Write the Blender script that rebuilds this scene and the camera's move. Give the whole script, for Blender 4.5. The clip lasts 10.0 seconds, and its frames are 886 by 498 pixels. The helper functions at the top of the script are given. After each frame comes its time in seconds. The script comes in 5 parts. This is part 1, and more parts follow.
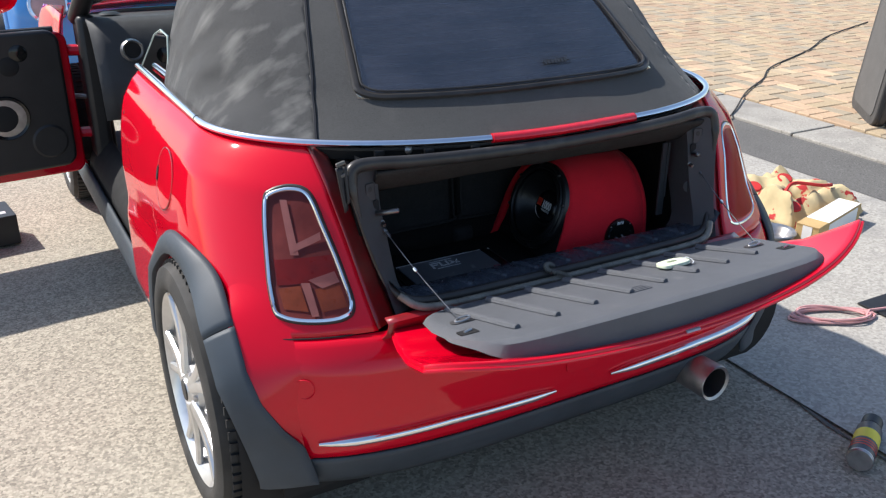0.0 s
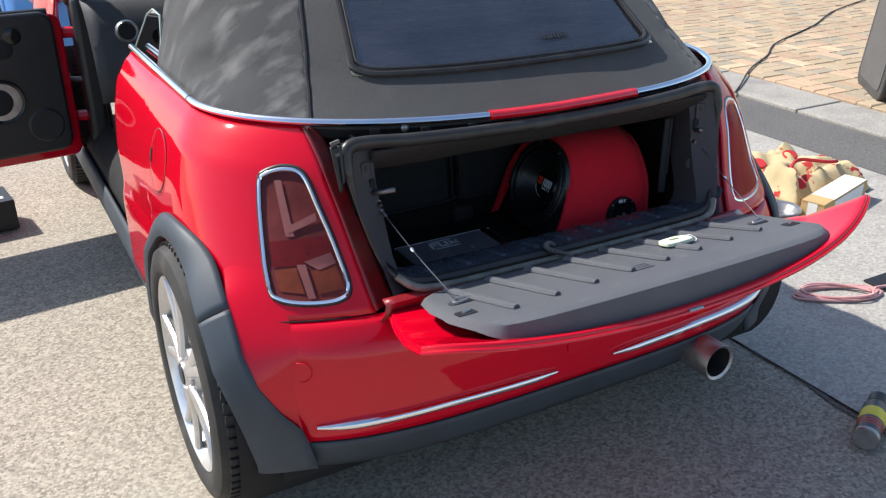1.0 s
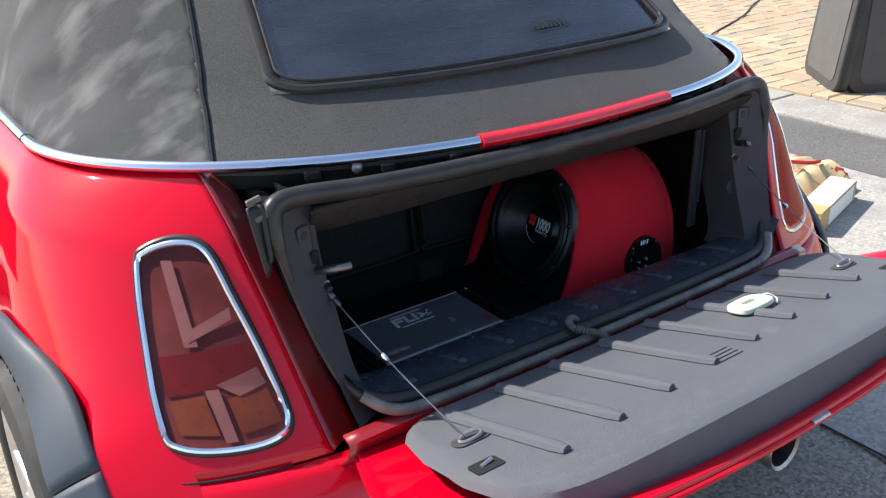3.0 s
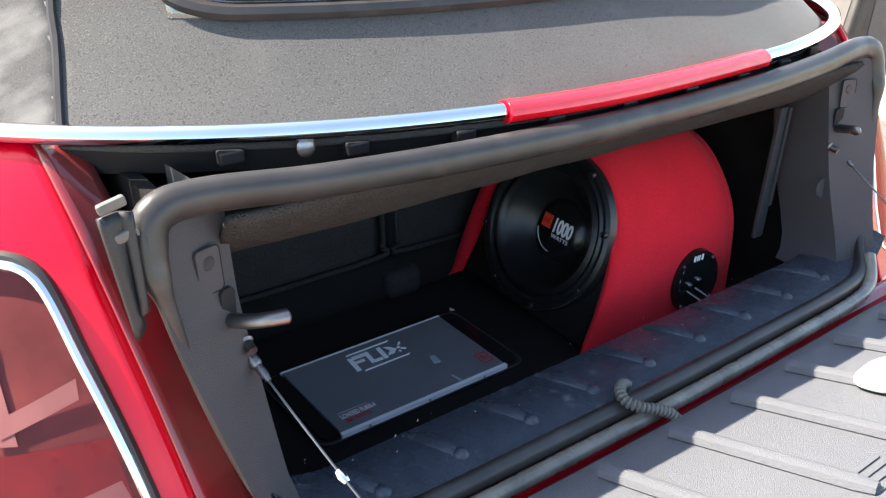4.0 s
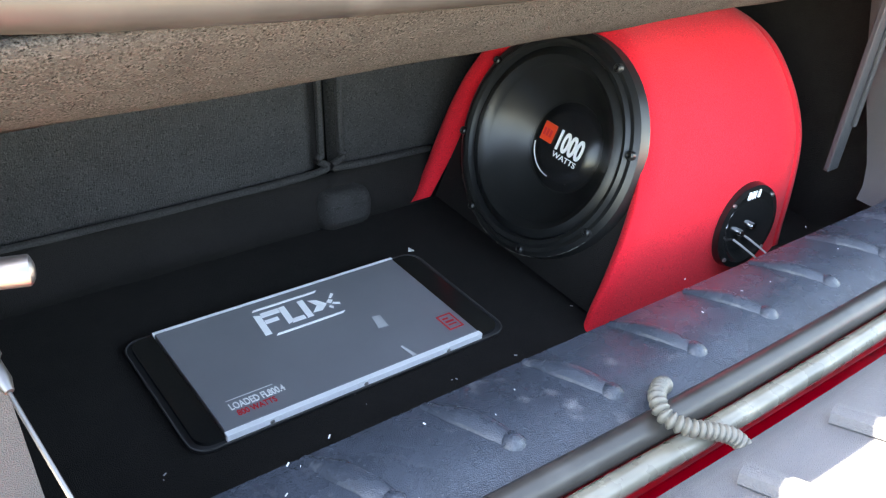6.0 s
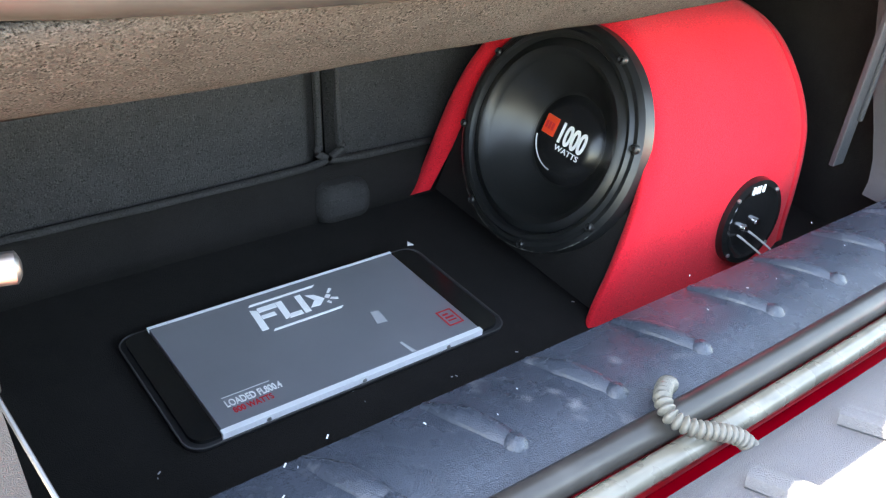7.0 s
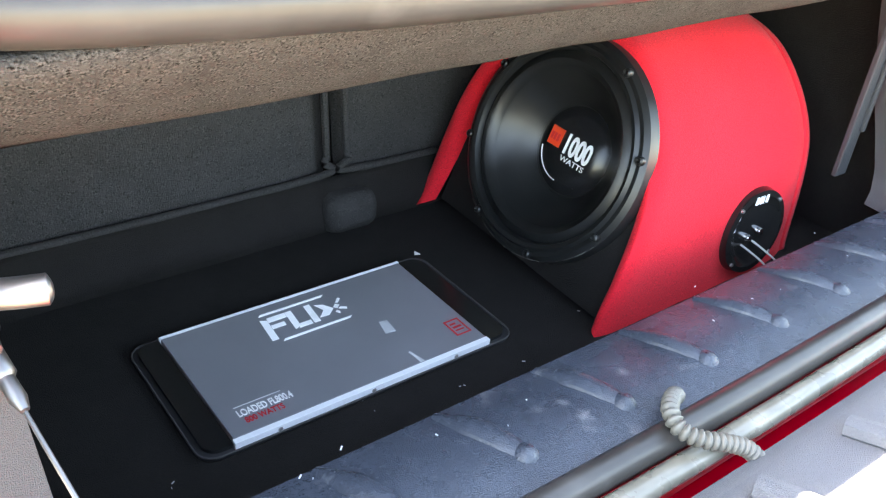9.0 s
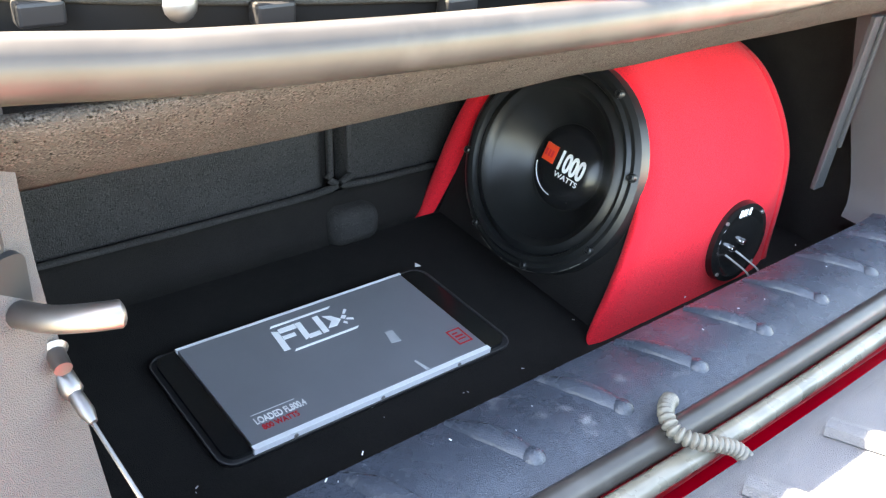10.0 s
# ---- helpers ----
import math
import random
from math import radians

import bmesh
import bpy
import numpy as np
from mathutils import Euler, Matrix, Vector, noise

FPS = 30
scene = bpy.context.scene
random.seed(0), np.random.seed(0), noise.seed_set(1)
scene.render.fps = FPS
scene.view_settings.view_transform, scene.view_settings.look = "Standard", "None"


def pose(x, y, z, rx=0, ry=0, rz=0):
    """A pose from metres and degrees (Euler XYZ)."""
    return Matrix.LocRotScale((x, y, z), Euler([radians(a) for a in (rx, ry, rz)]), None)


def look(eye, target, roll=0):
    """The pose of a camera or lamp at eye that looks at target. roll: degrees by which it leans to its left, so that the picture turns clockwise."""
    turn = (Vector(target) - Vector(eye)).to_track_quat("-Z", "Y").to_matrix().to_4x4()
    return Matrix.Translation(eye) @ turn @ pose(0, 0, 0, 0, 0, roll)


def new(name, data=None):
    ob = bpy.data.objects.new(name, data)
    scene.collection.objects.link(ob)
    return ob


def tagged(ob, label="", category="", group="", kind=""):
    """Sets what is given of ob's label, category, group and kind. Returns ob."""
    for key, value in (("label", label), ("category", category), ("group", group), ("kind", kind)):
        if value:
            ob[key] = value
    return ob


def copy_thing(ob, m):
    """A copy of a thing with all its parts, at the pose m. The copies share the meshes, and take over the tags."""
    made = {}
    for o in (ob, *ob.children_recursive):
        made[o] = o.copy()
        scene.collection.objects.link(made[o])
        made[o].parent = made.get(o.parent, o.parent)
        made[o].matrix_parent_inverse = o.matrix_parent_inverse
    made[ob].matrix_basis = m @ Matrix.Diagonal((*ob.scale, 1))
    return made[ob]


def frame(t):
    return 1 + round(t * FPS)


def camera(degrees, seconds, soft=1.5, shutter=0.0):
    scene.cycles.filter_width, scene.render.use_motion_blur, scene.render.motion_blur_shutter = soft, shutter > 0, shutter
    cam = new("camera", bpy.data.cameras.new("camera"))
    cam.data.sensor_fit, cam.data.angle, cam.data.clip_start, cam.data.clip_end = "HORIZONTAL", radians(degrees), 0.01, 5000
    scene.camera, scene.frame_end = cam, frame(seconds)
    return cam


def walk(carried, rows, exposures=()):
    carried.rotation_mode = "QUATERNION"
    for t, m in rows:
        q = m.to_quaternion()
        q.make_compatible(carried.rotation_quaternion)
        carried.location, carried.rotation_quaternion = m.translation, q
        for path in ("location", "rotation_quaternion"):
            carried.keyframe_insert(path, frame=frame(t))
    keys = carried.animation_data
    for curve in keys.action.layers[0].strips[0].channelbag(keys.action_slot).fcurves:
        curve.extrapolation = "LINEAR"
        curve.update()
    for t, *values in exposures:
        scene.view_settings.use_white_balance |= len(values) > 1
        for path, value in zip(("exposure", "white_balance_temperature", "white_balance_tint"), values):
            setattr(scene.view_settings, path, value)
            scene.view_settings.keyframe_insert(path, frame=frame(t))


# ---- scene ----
cam = camera(54.1, 10.0, soft=1.25)
# seconds, place, aim, roll; the car's middle line is x = 0, its tail points to -y
PATH = [
    (0, (-1.141, -1.322, 1.423), (-0.249, 0.282, 0.629), 0.4),
    (0.5, (-1.133, -1.319, 1.418), (-0.248, 0.282, 0.611), 0.1),
    (1, (-1.116, -1.305, 1.406), (-0.241, 0.29, 0.574), -0.3),
    (1.5, (-1.088, -1.273, 1.392), (-0.218, 0.313, 0.539), -1.1),
    (2, (-1.089, -1.146, 1.368), (-0.187, 0.428, 0.527), -3.5),
    (2.5, (-1.055, -0.948, 1.327), (-0.069, 0.591, 0.516), -3.9),
    (2.7, (-1.0, -0.875, 1.307), (0.013, 0.65, 0.502), -3.0),
    (3.8, (-0.701, -0.392, 1.161), (0.39, 1.029, 0.272), 1.8),
    (4, (-0.679, -0.347, 1.139), (0.433, 1.052, 0.24), 2.3),
    (4.5, (-0.598, -0.245, 1.061), (0.543, 1.105, 0.126), 3.6),
    (5, (-0.524, -0.187, 1.006), (0.587, 1.145, 0.01), 4.2),
    (5.5, (-0.484, -0.152, 0.987), (0.616, 1.168, -0.038), 5.2),
    (7, (-0.466, -0.12, 0.974), (0.634, 1.175, -0.081), 6.1),
    (7.5, (-0.465, -0.12, 0.976), (0.632, 1.17, -0.089), 5.7),
    (8, (-0.471, -0.121, 0.978), (0.633, 1.167, -0.081), 5.7),
    (8.5, (-0.472, -0.12, 0.98), (0.633, 1.172, -0.072), 5.8),
    (9, (-0.475, -0.118, 0.984), (0.628, 1.179, -0.066), 6.1),
    (9.5, (-0.48, -0.117, 0.987), (0.617, 1.186, -0.06), 6.1),
    (10, (-0.511, -0.126, 1.011), (0.63, 1.145, -0.029), 6.6),
]
EXPOSURES = [(0.0, 0.4, 6420, 10), (2.6, 0.5, 6450, 10), (4.0, 2.05, 7200, 10), (4.5, 2.85, 7600, 10), (5.0, 3.75, 8200, 10), (5.6, 4.12, 8700, 10), (7.0, 4.32, 9000, 10), (10.0, 4.36, 9000, 10)]
walk(cam, [(t, look(eye, aim, roll)) for t, eye, aim, roll in PATH], EXPOSURES)

# ---- light ----
SUN_FROM = Vector((-0.60, 0.68, 1.0)).normalized()
world = bpy.data.worlds.new("sky")
scene.world = world
world.use_nodes = True
wn = world.node_tree.nodes
sky = wn.new("ShaderNodeTexSky")
sky.sky_type, sky.sun_disc = "NISHITA", False
sky.sun_elevation = math.asin(SUN_FROM.z)
sky.sun_rotation = math.atan2(SUN_FROM.x, SUN_FROM.y)
wn["Background"].inputs["Strength"].default_value = 0.15
world.node_tree.links.new(sky.outputs[0], wn["Background"].inputs["Color"])
sun = new("sun", bpy.data.lights.new("sun", "SUN"))
sun.data.energy, sun.data.angle, sun.data.color = 5.0, radians(0.55), (1.0, 0.95, 0.88)
sun.matrix_world = look(SUN_FROM * 20, (0, 0, 0))


# ---- materials ----
def material(name, base, rough=0.6, metal=0.0, coat=0.0, vary=0.12, scale=8.0, grain=0.0, grain_scale=300.0,
             bump=0.0, bump_scale=200.0, stain=None, stain_at=(0.55, 0.75), stain_scale=3.0, kind="NOISE", rough_vary=0.1,
             emit=0.0, transmission=0.0, ior=1.45, random_tint=0.0, sheen=0.0, chips=0.0, chip_scale=100.0, streak=False):
    """A surface: base colour varied at a coarse and a fine scale, stains with a shape of their own, and a fine relief."""
    m = bpy.data.materials.new(name)
    m.use_nodes = True
    nt = m.node_tree
    N, L = nt.nodes, nt.links
    b = N["Principled BSDF"]
    b.inputs["Metallic"].default_value = metal
    b.inputs["Coat Weight"].default_value = coat
    b.inputs["Coat Roughness"].default_value = 0.04
    b.inputs["Transmission Weight"].default_value = transmission
    b.inputs["IOR"].default_value = ior
    b.inputs["Sheen Weight"].default_value = sheen
    co = N.new("ShaderNodeTexCoord")

    def noise_at(s, detail=4.0):
        n = N.new("ShaderNodeTexNoise")
        n.inputs["Scale"].default_value, n.inputs["Detail"].default_value = s, detail
        L.new(co.outputs["Object"], n.inputs["Vector"])
        return n.outputs["Fac"]

    def mix(fac, a, c):
        x = N.new("ShaderNodeMix")
        x.data_type = "RGBA"
        L.new(fac, x.inputs[0])
        for s, v in ((x.inputs[6], a), (x.inputs[7], c)):
            if isinstance(v, tuple):
                s.default_value = (*v[:3], 1)
            else:
                L.new(v, s)
        return x.outputs[2]

    def ramp(fac, lo, hi):
        r = N.new("ShaderNodeMapRange")
        r.inputs["From Min"].default_value, r.inputs["From Max"].default_value = lo, hi
        L.new(fac, r.inputs["Value"])
        return r.outputs[0]

    col = base
    if vary:
        col = mix(ramp(noise_at(scale), 0.3, 0.7), tuple(c * (1 - vary) for c in base), tuple(min(1, c * (1 + vary)) for c in base))
    if grain:
        g = noise_at(grain_scale, 2.0)
        col2 = mix(ramp(g, 0.35, 0.65), tuple(c * (1 - grain) for c in base), tuple(min(1, c * (1 + grain)) for c in base))
        col = mix(ramp(noise_at(grain_scale * 0.37, 2.0), 0.35, 0.65), col, col2)
    if chips:
        vo = N.new("ShaderNodeTexVoronoi")
        vo.inputs["Scale"].default_value = chip_scale
        L.new(co.outputs["Object"], vo.inputs["Vector"])
        sp = N.new("ShaderNodeSeparateColor")
        L.new(vo.outputs["Color"], sp.inputs[0])
        tone = mix(sp.outputs[0], tuple(c * (1 - chips) for c in base), tuple(min(1, c * (1 + chips)) for c in base))
        half = N.new("ShaderNodeValue")
        half.outputs[0].default_value = 0.65
        col = mix(half.outputs[0], col, tone)
    if stain:
        sn = noise_at(stain_scale, 6.0)
        if streak:
            mp = N.new("ShaderNodeMapping")
            mp.vector_type = "TEXTURE"
            mp.inputs["Rotation"].default_value = (0.55, 0.0, 0.0)
            mp.inputs["Scale"].default_value = (0.8, 0.45, 2.4)
            L.new(co.outputs["Object"], mp.inputs["Vector"])
            L.new(mp.outputs[0], sn.node.inputs["Vector"])
        col = mix(ramp(sn, *stain_at), col, stain)
    if random_tint:
        oi = N.new("ShaderNodeObjectInfo")
        hs = N.new("ShaderNodeHueSaturation")
        mr = N.new("ShaderNodeMapRange")
        mr.inputs["To Min"].default_value, mr.inputs["To Max"].default_value = 1 - random_tint, 1 + random_tint
        L.new(oi.outputs["Random"], mr.inputs["Value"])
        L.new(mr.outputs[0], hs.inputs["Value"])
        hs.inputs["Fac"].default_value = 1.0
        if isinstance(col, tuple):
            hs.inputs["Color"].default_value = (*col, 1)
        else:
            L.new(col, hs.inputs["Color"])
        col = hs.outputs[0]
    if isinstance(col, tuple):
        b.inputs["Base Color"].default_value = (*col, 1)
    else:
        L.new(col, b.inputs["Base Color"])
    if rough_vary:
        r = N.new("ShaderNodeMapRange")
        r.inputs["To Min"].default_value, r.inputs["To Max"].default_value = max(0.02, rough - rough_vary), min(1, rough + rough_vary)
        L.new(noise_at(scale * 2.3), r.inputs["Value"])
        L.new(r.outputs[0], b.inputs["Roughness"])
    else:
        b.inputs["Roughness"].default_value = rough
    if bump:
        if kind == "NOISE":
            h = noise_at(bump_scale, 3.0)
        elif kind == "VORONOI":
            v = N.new("ShaderNodeTexVoronoi")
            v.inputs["Scale"].default_value = bump_scale
            L.new(co.outputs["Object"], v.inputs["Vector"])
            h = v.outputs["Distance"]
        else:
            v = N.new("ShaderNodeTexWave")
            v.inputs["Scale"].default_value = bump_scale
            L.new(co.outputs["Object"], v.inputs["Vector"])
            h = v.outputs["Fac"]
        bp = N.new("ShaderNodeBump")
        bp.inputs["Strength"].default_value, bp.inputs["Distance"].default_value = bump, 0.002
        L.new(h, bp.inputs["Height"])
        L.new(bp.outputs[0], b.inputs["Normal"])
    if emit:
        b.inputs["Emission Color"].default_value = (*base, 1)
        b.inputs["Emission Strength"].default_value = emit
    return m


PAINT = material("red_paint", (0.58, 0.0008, 0.016), 0.5, coat=1.0, vary=0.04, scale=3, rough_vary=0.04)
PAINT.node_tree.nodes["Principled BSDF"].inputs["Specular IOR Level"].default_value = 0.0
PAINT.node_tree.nodes["Principled BSDF"].inputs["Coat IOR"].default_value = 1.48
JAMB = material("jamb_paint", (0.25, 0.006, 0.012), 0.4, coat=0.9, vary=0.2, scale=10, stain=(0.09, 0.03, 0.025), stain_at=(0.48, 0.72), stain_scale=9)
CLADDING = material("faded_black_plastic", (0.040, 0.052, 0.066), 0.55, vary=0.2, scale=7, bump=0.15, bump_scale=900)
BLACK = material("black_plastic", (0.018, 0.018, 0.02), 0.45, vary=0.2, scale=12)
# near-black for dark linings and gaps, and painted shade in uncut holes
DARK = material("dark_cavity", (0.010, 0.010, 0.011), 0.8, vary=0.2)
# flank cloth has paler slanting streaks, rear cloth only faint patches
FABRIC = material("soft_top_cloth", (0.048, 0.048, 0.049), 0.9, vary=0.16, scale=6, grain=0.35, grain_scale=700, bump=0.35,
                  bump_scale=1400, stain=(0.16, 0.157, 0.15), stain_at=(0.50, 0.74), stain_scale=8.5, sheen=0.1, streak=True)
REARCLOTH = material("soft_top_rear_cloth", (0.052, 0.052, 0.052), 0.9, vary=0.18, scale=5, grain=0.6, grain_scale=700, bump=0.35,
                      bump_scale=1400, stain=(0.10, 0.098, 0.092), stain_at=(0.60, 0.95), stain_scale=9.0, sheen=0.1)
CHROME = material("chrome", (0.82, 0.83, 0.85), 0.10, metal=1.0, vary=0.04, scale=20, rough_vary=0.06)
STEEL = material("brushed_steel", (0.42, 0.41, 0.41), 0.42, metal=1.0, vary=0.2, scale=30)
RUBBER = material("rubber_seal", (0.032, 0.029, 0.027), 0.36, vary=0.25, scale=25, stain=(0.09, 0.085, 0.08), stain_at=(0.6, 0.9), stain_scale=14)
TYRE = material("tyre_rubber", (0.030, 0.029, 0.028), 0.75, vary=0.25, scale=14, stain=(0.10, 0.09, 0.08), stain_at=(0.55, 0.9), stain_scale=8, bump=0.2, bump_scale=500)
ALLOY = material("silver_alloy", (0.62, 0.62, 0.62), 0.32, metal=0.75, coat=0.4, vary=0.12, scale=18, stain=(0.22, 0.19, 0.16), stain_at=(0.62, 0.9), stain_scale=9)
TRIM = material("grey_trunk_trim", (0.055, 0.052, 0.054), 0.55, vary=0.12, scale=9, bump=0.4, bump_scale=1500, kind="VORONOI")
GATE_TRIM = material("gate_trim_plastic", (0.105, 0.110, 0.122), 0.5, vary=0.1, scale=9, grain=0.15, grain_scale=800, bump=0.5, bump_scale=1300, kind="VORONOI",
                     stain=(0.24, 0.24, 0.24), stain_at=(0.66, 0.9), stain_scale=11)
SILL = material("scuffed_sill_plastic", (0.038, 0.046, 0.061), 0.27, vary=0.35, scale=22, grain=0.25, grain_scale=600, bump=0.22, bump_scale=1100, kind="VORONOI",
                stain=(0.13, 0.135, 0.15), stain_at=(0.62, 0.80), stain_scale=60)
CARPET = material("black_carpet", (0.012, 0.0105, 0.010), 0.97, vary=0.25, scale=30, grain=0.3, grain_scale=900, bump=0.8, bump_scale=1200)
FELT = material("grey_felt_board", (0.039, 0.036, 0.034), 0.97, vary=0.25, scale=45, grain=0.9, grain_scale=800, bump=0.6, bump_scale=1000)
SEATCLOTH = material("charcoal_seat_cloth", (0.030, 0.0285, 0.0285), 0.95, vary=0.2, scale=30, grain=0.6, grain_scale=650, bump=0.6, bump_scale=800)
REDCARPET = material("red_box_carpet", (0.66, 0.017, 0.030), 0.98, vary=0.12, scale=14, grain=0.25, grain_scale=700, bump=0.4, bump_scale=800, sheen=0.06)
for cloth, level in ((REDCARPET, 0.1), (FELT, 0.12), (SEATCLOTH, 0.25), (CARPET, 0.25)):
    cloth.node_tree.nodes["Principled BSDF"].inputs["Specular IOR Level"].default_value = level
AMPTOP = material("brushed_aluminium", (0.28, 0.286, 0.312), 0.34, metal=0.45, vary=0.08, scale=10, rough_vary=0.08)
AMPEDGE = material("bright_aluminium", (0.88, 0.90, 0.93), 0.35, metal=0.15, vary=0.05)
GLOSS = material("gloss_black", (0.010, 0.010, 0.010), 0.15, vary=0.1)
CONE = material("speaker_cone", (0.011, 0.0115, 0.012), 0.36, vary=0.2, scale=25, rough_vary=0.12)
GLOSSCAP = material("gloss_dust_cap", (0.010, 0.010, 0.011), 0.24, vary=0.2, scale=25, rough_vary=0.08)
CLEARWIRE = material("clear_wire_sheath", (0.42, 0.40, 0.40), 0.3, vary=0.1)
TAB = material("pale_trim_tab", (0.11, 0.11, 0.10), 0.5, vary=0.15, scale=40)
# seal rubber paled to cream, painting in the sunlit lid's reflection
LITRUBBER = material("lid_lit_rubber", (0.14, 0.13, 0.105), 0.28, vary=0.3, scale=22, stain=(0.30, 0.28, 0.23), stain_at=(0.5, 0.8), stain_scale=16, coat=0.3)
WHITE = material("white_print", (0.80, 0.80, 0.80), 0.5, vary=0.03)
GREYPRINT = material("grey_print", (0.55, 0.56, 0.58), 0.5, vary=0.03)
REDPRINT = material("red_print", (0.55, 0.02, 0.03), 0.5, vary=0.05)
ORANGE = material("orange_print", (0.75, 0.06, 0.02), 0.5, vary=0.05)


def pane_material(name, tint, rough=0.02, ior=1.5, dust=0.0):
    """A thin tinted pane: light passes straight through, and it mirrors as glass does."""
    m = bpy.data.materials.new(name)
    m.use_nodes = True
    N, L = m.node_tree.nodes, m.node_tree.links
    N.remove(N["Principled BSDF"])
    t, g, f, x = N.new("ShaderNodeBsdfTransparent"), N.new("ShaderNodeBsdfGlossy"), N.new("ShaderNodeFresnel"), N.new("ShaderNodeMixShader")
    t.inputs["Color"].default_value = (*tint, 1)
    g.inputs["Roughness"].default_value = rough
    f.inputs["IOR"].default_value = ior
    L.new(f.outputs[0], x.inputs[0])
    L.new(t.outputs[0], x.inputs[1])
    L.new(g.outputs[0], x.inputs[2])
    out = x
    if dust:
        # bluish matte haze: grime film plus painted-in sky reflection
        d, out = N.new("ShaderNodeBsdfDiffuse"), N.new("ShaderNodeMixShader")
        d.inputs["Color"].default_value = (0.50, 0.50, 0.60, 1)
        n, k = N.new("ShaderNodeTexNoise"), N.new("ShaderNodeMapRange")
        n.inputs["Scale"].default_value, n.inputs["Detail"].default_value = 7, 6
        k.inputs["From Min"].default_value, k.inputs["From Max"].default_value = 0.3, 0.7
        k.inputs["To Min"].default_value, k.inputs["To Max"].default_value = dust * 0.5, dust * 1.5
        L.new(n.outputs["Fac"], k.inputs["Value"])
        L.new(k.outputs[0], out.inputs[0])
        L.new(x.outputs[0], out.inputs[1])
        L.new(d.outputs[0], out.inputs[2])
    L.new(out.outputs[0], N["Material Output"].inputs["Surface"])
    return m


GLASS = pane_material("tinted_glass", (0.80, 0.80, 0.88), 0.07, 2.4, 0.03)
SIDEGLASS = pane_material("side_glass", (0.85, 0.92, 0.90), 0.02, 2.0)
GLASSEDGE = material("glass_edge", (0.45, 0.55, 0.53), 0.2, vary=0.1)
DULL = material("dull_steel", (0.20, 0.195, 0.195), 0.42, metal=1.0, vary=0.2, scale=40)
CLEAR = pane_material("clear_glass", (0.82, 0.90, 0.88))
LENS = pane_material("smoked_red_lens", (0.78, 0.52, 0.52), 0.05, 1.40)
LENS.node_tree.nodes["Glossy BSDF"].inputs["Color"].default_value = (0.55, 0.42, 0.42, 1)
LAMP_RED = material("lamp_red", (0.26, 0.022, 0.02), 0.3, vary=0.2, scale=30, coat=0.5)
LAMP_AMBER = material("lamp_amber", (0.34, 0.13, 0.06), 0.3, vary=0.2, scale=30, coat=0.5)
LAMP_WHITE = material("lamp_clear", (0.46, 0.31, 0.31), 0.35, vary=0.1, scale=30)
BRAKE = material("brake_light_red", (0.65, 0.008, 0.02), 0.2, coat=0.8, vary=0.08, scale=60, bump=0.3, bump_scale=260, kind="WAVE")
TARMAC = material("worn_tarmac", (0.345, 0.305, 0.245), 0.92, vary=0.16, scale=1.6, grain=0.6, grain_scale=120, bump=1.0, bump_scale=120,
                  stain=(0.38, 0.35, 0.29), stain_at=(0.58, 0.85), stain_scale=1.1, chips=0.55, chip_scale=130)
CONCRETE = material("stained_concrete", (0.36, 0.34, 0.305), 0.9, vary=0.2, scale=2.5, grain=0.35, grain_scale=80, bump=0.8, bump_scale=110, chips=0.3, chip_scale=110,
                    stain=(0.22, 0.21, 0.20), stain_at=(0.54, 0.75), stain_scale=2.6)
KERB = material("pale_kerb_concrete", (0.33, 0.31, 0.275), 0.9, vary=0.2, scale=5, grain=0.3, grain_scale=90, bump=0.6, bump_scale=90,
                stain=(0.24, 0.22, 0.20), stain_at=(0.5, 0.75), stain_scale=4)
NEWASPHALT = material("dark_asphalt_patch", (0.12, 0.115, 0.108), 0.92, vary=0.15, scale=3, grain=0.5, grain_scale=130, bump=1.0, bump_scale=130)
PAVER = material("buff_block_paver", (0.42, 0.335, 0.235), 0.9, vary=0.12, scale=9, grain=0.2, grain_scale=120, bump=0.6, bump_scale=90, random_tint=0.16,
                 stain=(0.36, 0.30, 0.24), stain_at=(0.55, 0.8), stain_scale=5)


def mixed_pavers(m):
    """Each block takes one of a few fired tones: tan, pink, straw or grey."""
    N, L = m.node_tree.nodes, m.node_tree.links
    b = N["Principled BSDF"]
    old = b.inputs["Base Color"].links[0].from_socket
    oi, ge, ad, fr, cr, mx = (N.new(k) for k in ("ShaderNodeObjectInfo", "ShaderNodeNewGeometry", "ShaderNodeMath", "ShaderNodeMath", "ShaderNodeValToRGB", "ShaderNodeMix"))
    L.new(oi.outputs["Random"], ad.inputs[0])
    L.new(ge.outputs["Random Per Island"], ad.inputs[1])
    fr.operation = "FRACT"
    L.new(ad.outputs[0], fr.inputs[0])
    L.new(fr.outputs[0], cr.inputs[0])
    cr.color_ramp.interpolation = "CONSTANT"
    tones = ((0.0, (1.0, 0.97, 0.92)), (0.3, (1.06, 0.94, 0.88)), (0.52, (1.14, 1.10, 1.0)), (0.7, (0.90, 0.94, 0.97)), (0.86, (1.0, 0.88, 0.82)))
    while len(cr.color_ramp.elements) < len(tones):
        cr.color_ramp.elements.new(0.5)
    for e, (at, c) in zip(cr.color_ramp.elements, tones):
        e.position, e.color = at, (*c, 1)
    mx.data_type, mx.blend_type = "RGBA", "MULTIPLY"
    mx.inputs[0].default_value = 1.0
    L.new(old, mx.inputs[6])
    L.new(cr.outputs[0], mx.inputs[7])
    L.new(mx.outputs[2], b.inputs["Base Color"])


